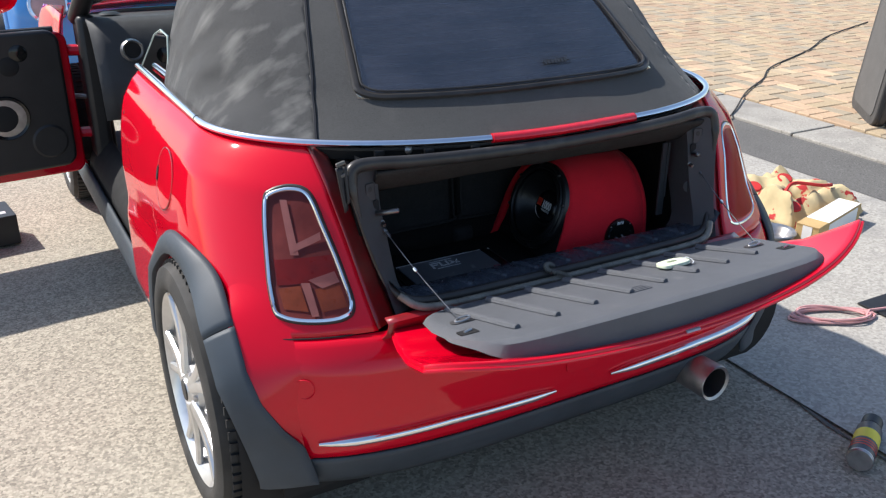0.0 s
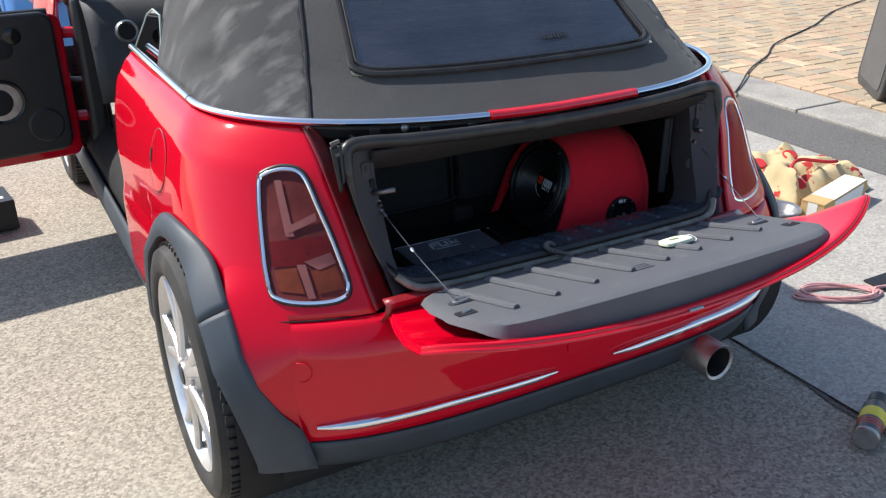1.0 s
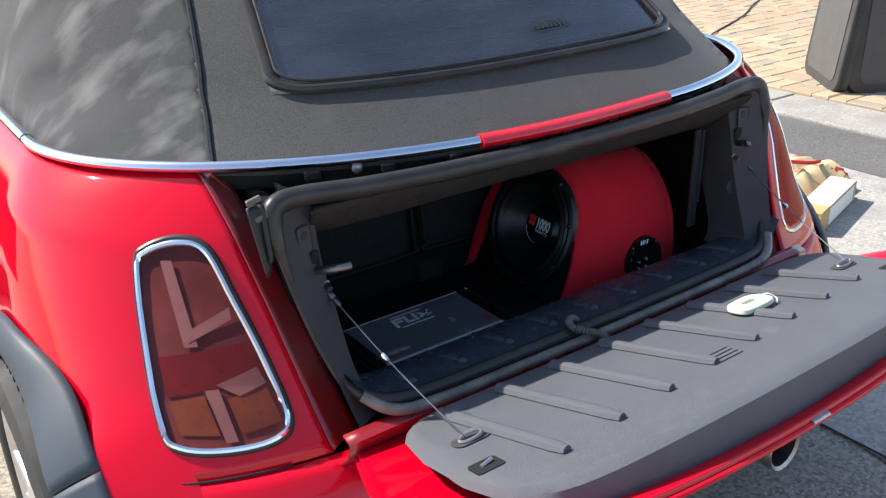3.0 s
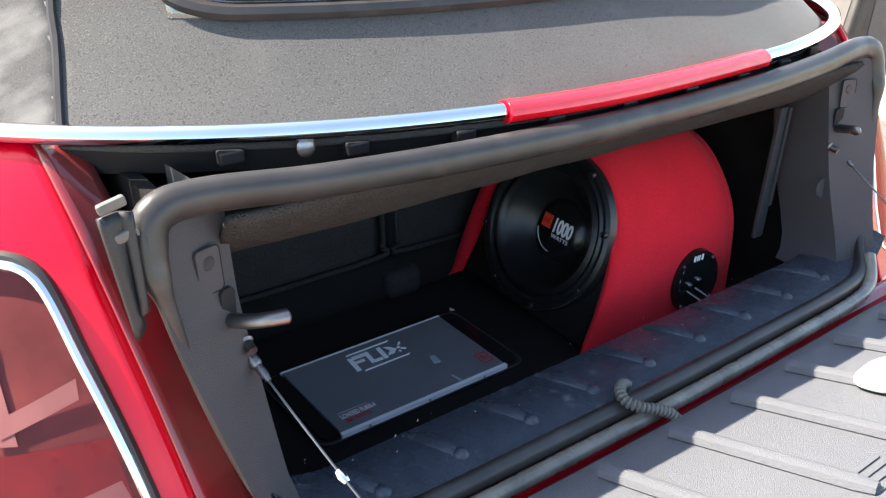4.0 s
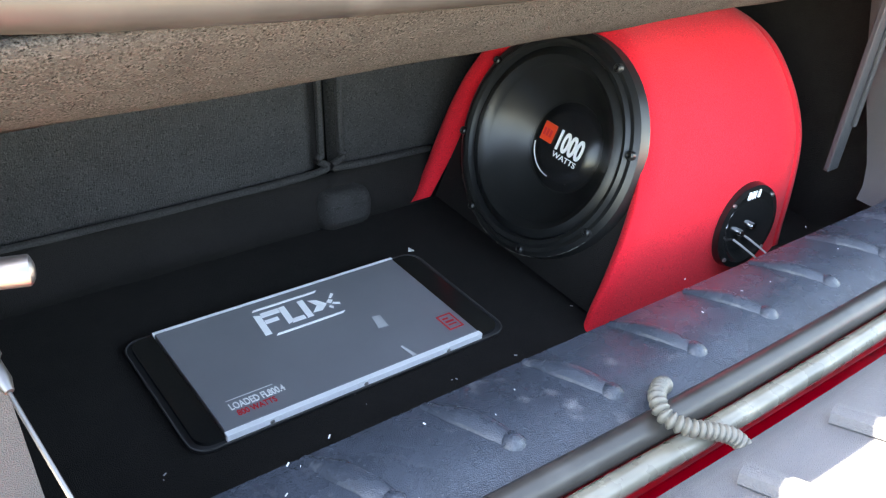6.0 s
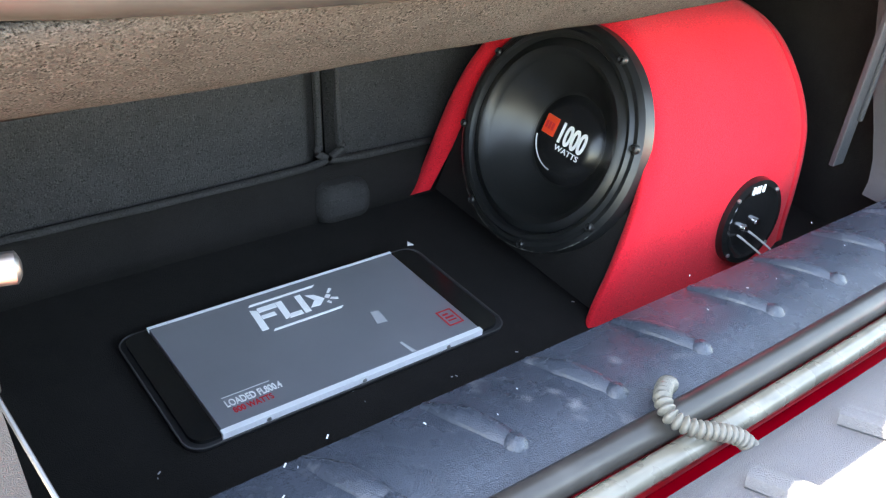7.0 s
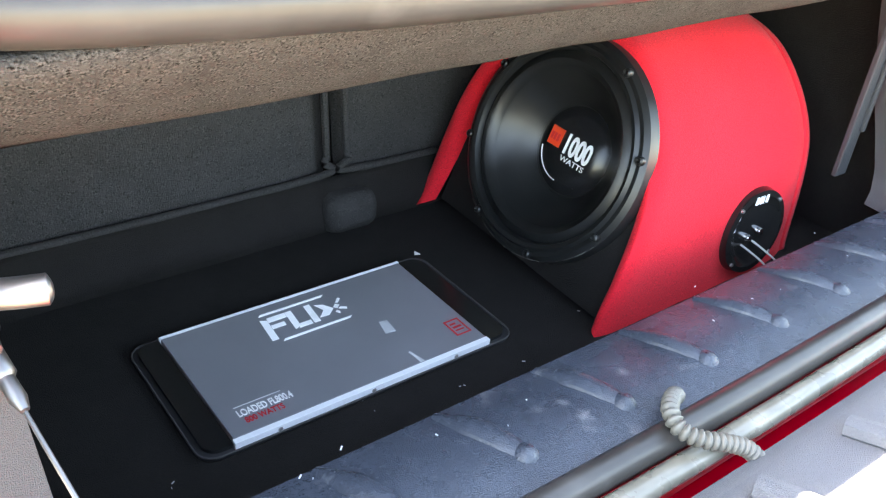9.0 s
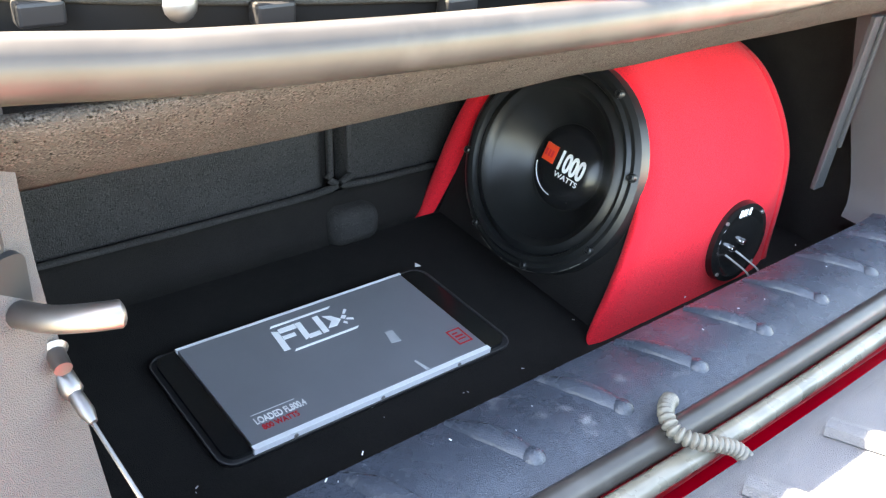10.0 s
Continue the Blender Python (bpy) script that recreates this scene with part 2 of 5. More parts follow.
mixed_pavers(PAVER)
CARD = material("cardboard", (0.50, 0.34, 0.15), 0.85, vary=0.12, scale=12, grain=0.1, grain_scale=200)
PAPER = material("white_label", (0.80, 0.79, 0.76), 0.7, vary=0.03)
BAGCLOTH = material("printed_shopping_bag", (0.52, 0.42, 0.24), 0.85, vary=0.15, scale=14, stain=(0.42, 0.03, 0.03), stain_at=(0.60, 0.63), stain_scale=13, bump=0.3, bump_scale=60)
BAGRED = material("bag_red", (0.50, 0.03, 0.03), 0.8, vary=0.15)
PINK = material("pink_cable_sheath", (0.62, 0.32, 0.31), 0.5, vary=0.15, scale=20)
CORD = material("black_cord", (0.03, 0.025, 0.022), 0.6, vary=0.2)
CASE = material("black_case_vinyl", (0.055, 0.052, 0.05), 0.6, vary=0.2, scale=10, bump=0.4, bump_scale=700)
MESH = material("case_mesh", (0.10, 0.095, 0.09), 0.85, vary=0.15, grain=0.5, grain_scale=500)
BLUE = material("blue_paint", (0.02, 0.22, 0.62), 0.3, coat=1.0, vary=0.05, scale=3, rough_vary=0.04)
CANLABEL = material("can_label", (0.06, 0.06, 0.07), 0.4, vary=0.1, scale=30)
YELLOW = material("yellow_print", (0.75, 0.62, 0.05), 0.5, vary=0.05)
FOB = material("pale_green_tag", (0.72, 0.78, 0.58), 0.5, vary=0.06, scale=60)
CONDUIT = material("corrugated_conduit", (0.12, 0.115, 0.10), 0.4, vary=0.2, scale=40)
DASH = material("dashboard_plastic", (0.035, 0.037, 0.042), 0.6, vary=0.15, scale=12, bump=0.3, bump_scale=900)


# ---- building tools ----
def part(name, shape, mat, parent=None, label="", smooth=True, bevel=0.0, solid=0.0):
    """One mesh object from a bmesh or from (verts, faces), under a thing or a part."""
    me = bpy.data.meshes.new(name)
    if isinstance(shape, tuple):
        me.from_pydata([tuple(v) for v in shape[0]], [], shape[1])
    else:
        shape.normal_update()
        shape.to_mesh(me)
        shape.free()
    me.materials.append(mat)
    if smooth:
        me.shade_smooth()
        me.set_sharp_from_angle(angle=radians(38))
    ob = new(name, me)
    if solid:
        s = ob.modifiers.new("thickness", "SOLIDIFY")
        s.thickness, s.offset = solid, -1.0
    if bevel:
        w = ob.modifiers.new("edges", "BEVEL")
        w.width, w.segments, w.limit_method, w.angle_limit = bevel, 2, "ANGLE", radians(40)
    if parent:
        ob.parent = parent
        ob.matrix_parent_inverse = parent.matrix_world.inverted()
    if label:
        tagged(ob, label)
    return ob


def empty(name, at=(0, 0, 0)):
    ob = new(name)
    ob.matrix_world = Matrix.Translation(at)
    ob.empty_display_size = 0.05
    return ob


def grid(fn, nu, nv, skip=None, wrap=False):
    """Verts and faces of fn(u, v) over 0..1; wrap joins the last row of u to the first."""
    verts = [fn(i / nu, j / nv) for i in range(nu + (0 if wrap else 1)) for j in range(nv + 1)]
    faces = []
    for i in range(nu):
        k = (i + 1) % nu if wrap else i + 1
        for j in range(nv):
            if skip and skip((i + 0.5) / nu, (j + 0.5) / nv):
                continue
            faces.append((i * (nv + 1) + j, k * (nv + 1) + j, k * (nv + 1) + j + 1, i * (nv + 1) + j + 1))
    return verts, faces


def mirrored(shape):
    return [(-x, y, z) for x, y, z in shape[0]], [tuple(reversed(f)) for f in shape[1]]


def joined(*shapes):
    verts, faces = [], []
    for v, f in shapes:
        n = len(verts)
        verts += [tuple(p) for p in v]
        faces += [tuple(i + n for i in q) for q in f]
    return verts, faces


def moved(shape, m):
    return [tuple(m @ Vector(v)) for v in shape[0]], shape[1]


def spline(points, n=8, closed=False):
    """A smooth line through the points."""
    p = [Vector(q) for q in points]
    out = []
    c = len(p)
    for i in range(c if closed else c - 1):
        a, b, d, e = (p[(i - 1) % c] if closed or i else p[0]), p[i], p[(i + 1) % c], (p[(i + 2) % c] if closed or i + 2 < c else p[-1])
        for k in range(n):
            t = k / n
            out.append(0.5 * ((2 * b) + (d - a) * t + (2 * a - 5 * b + 4 * d - e) * t * t + (3 * b - a - 3 * d + e) * t ** 3))
    if not closed:
        out.append(p[-1])
    return out


def tube(points, r, sides=10, closed=False, flat=1.0, up=(0, 0, 1)):
    """A round rod along the points; r may be a function of 0..1; flat squeezes it along up."""
    pts = [Vector(p) for p in points]
    n = len(pts)
    verts, faces = [], []
    upv = Vector(up)
    for i, p in enumerate(pts):
        d = (pts[(i + 1) % n] - pts[i - 1]) if closed else (pts[min(i + 1, n - 1)] - pts[max(i - 1, 0)])
        d.normalize()
        s = d.cross(upv)
        if s.length < 1e-3:
            s = d.cross(Vector((1, 0, 0.3)))
        s.normalize()
        w = s.cross(d)
        rr = r(i / max(1, n - 1)) if callable(r) else r
        for k in range(sides):
            a = 2 * math.pi * k / sides
            verts.append(tuple(p + s * math.cos(a) * rr + w * math.sin(a) * rr * flat))
    for i in range(n if closed else n - 1):
        j = (i + 1) % n
        for k in range(sides):
            l = (k + 1) % sides
            faces.append((i * sides + k, i * sides + l, j * sides + l, j * sides + k))
    if not closed:
        faces.append(tuple(range(sides)))
        faces.append(tuple(reversed(range((n - 1) * sides, n * sides))))
    return verts, faces


def lathe(profile, sides=32, m=Matrix()):
    """Turns (radius, height) pairs about z."""
    verts, faces = [], []
    for r, h in profile:
        for k in range(sides):
            a = 2 * math.pi * k / sides
            verts.append((r * math.cos(a), r * math.sin(a), h))
    for i in range(len(profile) - 1):
        for k in range(sides):
            l = (k + 1) % sides
            faces.append((i * sides + k, i * sides + l, (i + 1) * sides + l, (i + 1) * sides + k))
    return moved((verts, faces), m)


def block(x0, y0, z0, x1, y1, z1):
    v = [(x, y, z) for z in (z0, z1) for x, y in ((x0, y0), (x1, y0), (x1, y1), (x0, y1))]
    return v, [(3, 2, 1, 0), (4, 5, 6, 7), (0, 1, 5, 4), (1, 2, 6, 5), (2, 3, 7, 6), (3, 0, 4, 7)]


def slab(outline, z0, z1):
    """An upright prism over a plan outline."""
    n = len(outline)
    v = [(x, y, z0) for x, y in outline] + [(x, y, z1) for x, y in outline]
    return v, [tuple(reversed(range(n))), tuple(range(n, 2 * n))] + [(i, (i + 1) % n, n + (i + 1) % n, n + i) for i in range(n)]


def rounded(x0, y0, x1, y1, r, n=5):
    """A rounded rectangle's outline."""
    out = []
    for cx, cy, a0 in ((x1 - r, y1 - r, 0), (x0 + r, y1 - r, 90), (x0 + r, y0 + r, 180), (x1 - r, y0 + r, 270)):
        for k in range(n + 1):
            a = radians(a0 + 90 * k / n)
            out.append((cx + r * math.cos(a), cy + r * math.sin(a)))
    return out


def axes(at, normal, up=(0, 0, 1)):
    """A pose whose z is the normal and whose y is up."""
    z = Vector(normal).normalized()
    x = Vector(up).cross(z).normalized()
    y = z.cross(x)
    return Matrix.Translation(at) @ Matrix((x, y, z)).transposed().to_4x4()


def text(name, words, size, m, mat, parent, depth=0.0004, stretch=1.0, bold=0.0):
    cu = bpy.data.curves.new(name, "FONT")
    cu.body, cu.size, cu.extrude, cu.align_x, cu.align_y = words, size, depth, "CENTER", "CENTER"
    cu.offset = bold
    tmp = bpy.data.objects.new(name, cu)
    scene.collection.objects.link(tmp)
    me = bpy.data.meshes.new_from_object(tmp.evaluated_get(bpy.context.evaluated_depsgraph_get()))
    bpy.data.objects.remove(tmp)
    me.materials.clear()
    me.materials.append(mat)
    me.transform(m @ Matrix.Diagonal((stretch, 1, 1, 1)))
    ob = new(name, me)
    ob.parent = parent
    ob.matrix_parent_inverse = parent.matrix_world.inverted()
    return ob


def tab(z, table):
    return float(np.interp(z, [r[0] for r in table], [r[1] for r in table]))

# ---- ground ----
def wavy(x0, x1, y0, y1, nx, ny, z, amp=0.004):
    return grid(lambda u, v: (x0 + (x1 - x0) * u, y0 + (y1 - y0) * v,
                              z + amp * noise.noise(Vector((x0 + (x1 - x0) * u, y0 + (y1 - y0) * v, 3)) * 1.5)), nx, ny)


ground = part("ground", ([(-400, -400, -0.006), (400, -400, -0.006), (400, 400, -0.006), (-400, 400, -0.006)], [(0, 1, 2, 3)]), TARMAC)
tagged(ground, "worn sunlit grey-buff tarmac with coarse stone aggregate", "ground", kind="structure")
channel = part("pavement", wavy(0.83, 2.59, -4, 9, 30, 150, 0.003, 0.003), CONCRETE)
tagged(channel, "stained concrete apron beside the road with patches and cracks", "pavement", kind="structure")
joint = part("road_joint", tube([(0.825 + 0.012 * math.sin(y * 5) + 0.006 * math.sin(y * 17), y, -0.002) for y in np.arange(-3, 5, 0.06)], lambda t: 0.0045 + 0.003 * math.sin(t * 190) + 0.002 * math.sin(t * 71), 6, flat=0.4), NEWASPHALT)
tagged(joint, "dark gritty joint between tarmac and concrete apron", "joint", kind="structure")
patch = part("asphalt_strip", wavy(2.595, 3.10, -4, 9, 16, 120, 0.003, 0.004), NEWASPHALT)
tagged(patch, "dark strip of newer rolled asphalt", "asphalt", kind="structure")
kerb = empty("kerb", (3.3, 1, 0))
tagged(kerb, "flush pale concrete kerb stones edging the block paving", "kerb", kind="structure")
for k in range(10):
    y = -1.6 + 0.915 * k
    part("kerb_stone", block(3.105, y, -0.05, 3.50, y + 0.905, 0.018 + 0.003 * (k % 3)), KERB, kerb, bevel=0.008, smooth=False)
bed = part("paving_bed", block(3.505, -3, -0.05, 9.5, 9.5, 0.008), material("jointing_sand", (0.30, 0.25, 0.18), 0.95, vary=0.2, scale=12, grain=0.3), smooth=False)
tagged(bed, "sandy bed and joints under block paving", "paving", kind="structure")

# ---- the car's skin ----
WIDE = [(.18, .76), (.24, .785), (.30, .80), (.46, .80), (.51, .80), (.56, .79), (.65, .785), (.745, .77), (.82, .75), (.87, .715), (.90, .68), (.92, .66)]
TAIL = [(.18, .10), (.24, .068), (.30, .053), (.36, .046), (.42, .043), (.46, .046), (.49, .054), (.515, .067), (.54, .086), (.56, .106), (.60, .125), (.65, .14), (.745, .168), (.82, .19), (.87, .203), (.90, .21), (.92, .22)]
BEND = [(.51, 3.6), (.56, 3.6), (.65, 2.9), (.745, 2.5), (.82, 2.3), (.87, 2.1), (.90, 2.0)]
TURN_AT = [(.56, .50), (.65, .56), (.745, .60), (.82, .62), (.87, .64), (.90, .65)]


RIGHT = 0.7      # the right flank's corner is a little squarer above the bumper


def bend(z, more):
    return tab(z, BEND) + more * RIGHT * min(1, max(0, (z - 0.55) / 0.2))


def skin(p, z, out=0.0, more=0):
    """The left flank: p 0..1 from the tail's middle round the corner, past 1 along the side (p - 1 metres)."""
    w, c, n, y1 = tab(z, WIDE), tab(z, TAIL), bend(z, more), tab(z, TURN_AT)
    if p <= 1:
        a = p * math.pi / 2
        x, y = w * max(0.0, math.sin(a)) ** (2 / n), y1 - (y1 - c) * max(0.0, math.cos(a)) ** (2 / n)
        nx, ny = math.sin(a), -math.cos(a)
    else:
        x, y, nx, ny = w - 0.010 * max(0, p - 1.5) ** 2, y1 + (p - 1), 1, 0
    return (-(x + nx * out), y + ny * out, z)


def tail_y(x, z):
    w, c, n, y1 = tab(z, WIDE), tab(z, TAIL), bend(z, x > 0), tab(z, TURN_AT)
    u = min(abs(x) / w, 1)
    return y1 - (y1 - c) * (1 - u ** n) ** (1 / n)


def side_x(y, z):
    w, c, n, y1 = tab(z, WIDE), tab(z, TAIL), tab(z, BEND), tab(z, TURN_AT)
    if y >= y1:
        return -w
    u = min(max((y1 - y) / (y1 - c), 0), 1)
    return -w * (1 - u ** n) ** (1 / n)


def p_of_x(x, z, more=0):
    w, n = tab(z, WIDE), bend(z, more)
    return math.asin(min(1, (abs(x) / w)) ** (n / 2)) * 2 / math.pi


EDGE = [(.555, .489), (.62, .498), (.73, .512), (.81, .524), (.90, .536)]   # half width of the tail opening by height
HUB = Vector((-0.80, 0.49, 0.30))
car = empty("car", (0, 1.6, 0))
tagged(car, "red convertible with black soft top, boot lid down, door open", "car")


def quarter(more=0):
    def low(y):
        d = y - HUB.y
        if abs(d) < 0.338:
            return max(0.30 + math.sqrt(0.338 ** 2 - d * d), 0.30 if y > HUB.y else 0.555)
        return 0.555 if d < 0 else 0.29

    def fn(u, v):
        pn = 0.38 + u * 1.30
        y = skin(min(pn, 1.69), 0.6)[1]
        z = low(y) + (0.895 - low(y)) * v
        pe = p_of_x(tab(z, EDGE), z, more)
        return skin(pe + u * (1.68 - pe), z, 0.0, more)
    return grid(fn, 110, 26)


q = quarter()
part("quarter_panel", q, PAINT, car, "glossy red rear quarter panel", solid=-0.006)
part("quarter_panel", mirrored(quarter(1)), PAINT, car, "glossy red rear quarter panel", solid=0.006)


def bumper(z0, z1, p1, rows, out=0.0, far=None):
    def fn(u, v):
        z = z0 + (z1 - z0) * v
        s = 2 * u - 1
        x, y, z = skin(abs(s) * p1(z), z, out)
        return (x if s < 0 else -x, y, z)
    return grid(fn, 90, rows)


rear_bumper = part("bumper", bumper(0.287, 0.553, lambda z: 0.60 + 0.10 * (z - .287) / .266, 16), PAINT, car, "red painted rear bumper", solid=0.006)
part("valance", bumper(0.20, 0.283, lambda z: 0.66, 5, 0.004), CLADDING, car, "faded black plastic lower valance", solid=0.006)
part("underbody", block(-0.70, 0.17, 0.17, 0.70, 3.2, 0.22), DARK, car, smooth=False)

# seams: bumper top gap, jamb round the tail opening
def seam(zf, p0, p1, r, n=30, out=0.0):
    return [skin(p0 + (p1 - p0) * i / n, zf(i / n), out) for i in range(n + 1)]


for sgn in (1, -1):
    g = tube(seam(lambda t: 0.554, 0.34, 0.84, 0.003), 0.0016, 6)
    part("panel_gap", g if sgn > 0 else mirrored(g), DARK, car)

# chrome bumper strips
for a, b in ((-0.636, -0.080), (0.080, 0.636)):
    pts = []
    for i in range(25):
        x = a + (b - a) * i / 24
        pts.append((x, tail_y(x, 0.33) - 0.004, 0.328 + 0.006 * (1 - abs(2 * i / 24 - 1))))
    part("bumper_strip", tube(pts, lambda t: 0.0115 * min(1, 0.35 + 6 * min(t, 1 - t)), 10, flat=0.95), CHROME, car, "chrome bumper strip")
cap = axes((-0.657, tail_y(-0.657, 0.46) - 0.001, 0.462), (-0.62, -0.78, 0.05))
part("towing_cap", lathe([(0.0205, -0.001), (0.0215, 0.0006), (0.0225, -0.001)], 28, cap), PAINT, rear_bumper, "round towing eye cover")
part("number_plate_lamp_recess", moved(slab(rounded(-0.045, -0.016, 0.045, 0.016, 0.012), 0, 0.002), axes((-0.01, 0.043, 0.385), (0, -1, 0.05))), PAINT, rear_bumper)

# black wheel arch flares
def flare_point(a, v, x_out=0.022):
    r = 0.322 + (0.060 - 0.012 * max(0, min(1, (a - 2.0) / 1.2))) * v
    if a > math.pi:
        r += 0.03 * (a - math.pi)
    y, z = HUB.y + r * math.cos(a), max(0.20, HUB.z + r * math.sin(a))
    e = math.sin(math.pi * (0.14 + 0.855 * v)) ** 0.6
    x = side_x(max(y, 0.10), min(max(z, .24), .9)) - 0.003
    return (x - x_out * e + (0.03 if v == 0 else 0), y, z)


def flare(a0, a1, n=40):
    return grid(lambda u, v: flare_point(radians(a0 + (a1 - a0) * u), v), n, 8)


def rear_flare_x(a):
    """How far out the rear foot of the left flare meets the paint, by angle."""
    return tab(a, [(127, -.757), (147, -.757), (158, -.742), (168, -.706), (176, -.665), (190, -.640), (212, -.630)])


def rear_flare(a, v):
    ra = radians(a)
    r = 0.322 + 0.053 * v + (0.03 * (ra - math.pi) if ra > math.pi else 0)
    y, z = HUB.y + r * math.cos(ra), max(0.222, HUB.z + r * math.sin(ra))
    inner = tab(a, [(90, -.822), (150, -.815), (168, -.79), (190, -.76), (212, -.75)])
    x = inner + (rear_flare_x(a) - inner) * v ** 1.6
    return Vector((x + (0.03 if v == 0 else 0), y, z))


def left_flare(a0, a1):
    def fn(u, v):
        a = a0 + (a1 - a0) * u
        w = min(1, max(0, (a - 90) / 40))
        w = w * w * (3 - 2 * w)
        return tuple(Vector(flare_point(radians(a), v)).lerp(rear_flare(max(a, 90), v), w))
    return grid(fn, 44, 8)


def flare_bed(u, v):
    """The paint running out to the flare's rear foot."""
    a = 118 + 66 * u
    ra = radians(a)
    r = 0.368 + 0.05 * v
    y, z = max(0.13, HUB.y + r * math.cos(ra)), HUB.z + r * math.sin(ra)
    yo = max(0.13, HUB.y + 0.375 * math.cos(ra))
    d = min(0.0, rear_flare_x(a) - side_x(yo, HUB.z + 0.375 * math.sin(ra))) * min(1, (a - 118) / 10)
    return (side_x(y, z) + d * (1 - v) ** 2 + 0.004 * v - 0.001, y, z)


for sgn in (1, -1):
    f = left_flare(-6, 131.6) if sgn > 0 else mirrored(flare(-6, 126))
    part("arch_flare", f, CLADDING, car, "sun-faded black plastic wheel arch trim", solid=0.005 if sgn > 0 else -0.005)
    f = left_flare(132, 205) if sgn > 0 else mirrored(flare(127, 212))
    part("arch_flare", f, CLADDING, car, "sun-faded black plastic wheel arch trim", solid=0.005 if sgn > 0 else -0.005)
    if sgn > 0:
        part("flare_bed", grid(flare_bed, 30, 10), PAINT, rear_bumper)
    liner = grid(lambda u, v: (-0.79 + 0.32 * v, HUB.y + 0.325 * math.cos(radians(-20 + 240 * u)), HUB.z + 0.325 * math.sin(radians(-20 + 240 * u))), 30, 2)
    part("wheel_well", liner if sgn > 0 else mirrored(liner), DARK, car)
    sill = grid(lambda u, v: (-0.758 - 0.018 * math.sin(math.pi * v), 0.80 + 1.95 * u, 0.19 + 0.115 * v), 20, 6)
    part("sill", sill if sgn > 0 else mirrored(sill), CLADDING, car, "black plastic sill trim", solid=0.01)
    inner = grid(lambda u, v: (-0.742 + 0.08 * v * v, 1.20 + 1.2 * u, 0.30 + 0.12 * v), 12, 5)
    part("door_sill", inner if sgn > 0 else mirrored(inner), DARK, car, solid=0.01)

# fuel flap
fc = skin(1.11, 0.752, 0.0)
fm = axes((fc[0] - 0.0005, 0.715, 0.752), (-1, 0, 0.22))
flap = part("fuel_flap", lathe([(0.0, 0.0025), (0.05, 0.002), (0.072, 0.0004), (0.0735, -0.003)], 40, fm), PAINT, car, "round red fuel flap")
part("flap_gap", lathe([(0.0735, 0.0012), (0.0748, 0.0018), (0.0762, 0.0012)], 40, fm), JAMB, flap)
# raised dark disc paints the dimple's shade
part("finger_dimple", lathe([(0.0, 0.003), (0.011, 0.0034), (0.012, 0.001)], 16, fm @ Matrix.Translation((-0.066, -0.004, 0)) @ Matrix.Diagonal((0.6, 1.6, 1, 1))), DARK, flap)


# ---- wheels ----
def wheel(at):
    w = empty("wheel", at)
    w.parent = car
    w.matrix_parent_inverse = car.matrix_world.inverted()
    m = Matrix.Translation(at) @ Matrix.Rotation(radians(-90), 4, "Y")      # turning axis z points outwards (-x)
    R = 0.306
    part("tyre", lathe([(0.222, -0.185), (0.235, -0.195), (0.268, -0.197), (0.290, -0.188), (R - 0.003, -0.165), (R, -0.10), (R, -0.06), (R - 0.003, -0.012),
                        (0.294, 0.008), (0.272, 0.016), (0.246, 0.015), (0.236, 0.008), (0.228, -0.004)], 64, m), TYRE, w, "worn road tyre")
    tread = []
    for k in range(72):
        a = 2 * math.pi * k / 72
        for z0, z1, tw in ((-0.168, -0.118, 0.25), (-0.108, -0.075, 0.0), (-0.064, -0.008, -0.2)):
            v, f = block(-0.0085, R - 0.008, z0, 0.0085, R + 0.004, z1)
            tread.append(moved((v, f), m @ Matrix.Rotation(a, 4, "Z") @ Matrix.Rotation(tw * 0.5, 4, "Y")))
    part("tread", joined(*tread), TYRE, w, smooth=False)
    part("rim", lathe([(0.180, -0.17), (0.206, -0.165), (0.212, -0.02), (0.222, -0.002), (0.233, 0.007), (0.236, 0.002), (0.231, -0.006), (0.222, -0.012),
                       (0.212, -0.03), (0.202, -0.165)], 56, m), ALLOY, w, "silver alloy rim")
    part("hub", lathe([(0.0, 0.012), (0.028, 0.012), (0.031, 0.006), (0.040, 0.002), (0.064, -0.004), (0.070, -0.03)], 30, m), ALLOY, w, "silver wheel centre")
    part("centre_cap", lathe([(0.0, 0.016), (0.024, 0.015), (0.027, 0.011)], 24, m), BLACK, w)
    part("brake_disc", lathe([(0.06, -0.06), (0.128, -0.06), (0.128, -0.075), (0.06, -0.075)], 36, m), STEEL, w)
    part("backing", lathe([(0.02, -0.09), (0.205, -0.10)], 36, m), DARK, w)
    for k in range(5):
        for off in (-0.21, 0.21):
            a0 = 2 * math.pi * k / 5 + 0.35
            pts = []
            for i in range(7):
                t = i / 6
                r, a = 0.040 + 0.184 * t, a0 + off * (0.35 + 0.65 * t ** 0.8)
                pts.append(Vector((r * math.cos(a), r * math.sin(a), 0.0 - 0.006 * math.sin(math.pi * t) - 0.004 * t)))
            part("spoke", moved(tube(pts, lambda t: 0.0165 - 0.004 * t, 8, flat=0.75), m), ALLOY, w)
        a = 2 * math.pi * (k + 0.5) / 5 + 0.35
        part("wheel_bolt", lathe([(0.0, 0.005), (0.008, 0.005), (0.0095, -0.012)], 6, m @ Matrix.Translation((0.052 * math.cos(a), 0.052 * math.sin(a), 0))), STEEL, w)
    return w


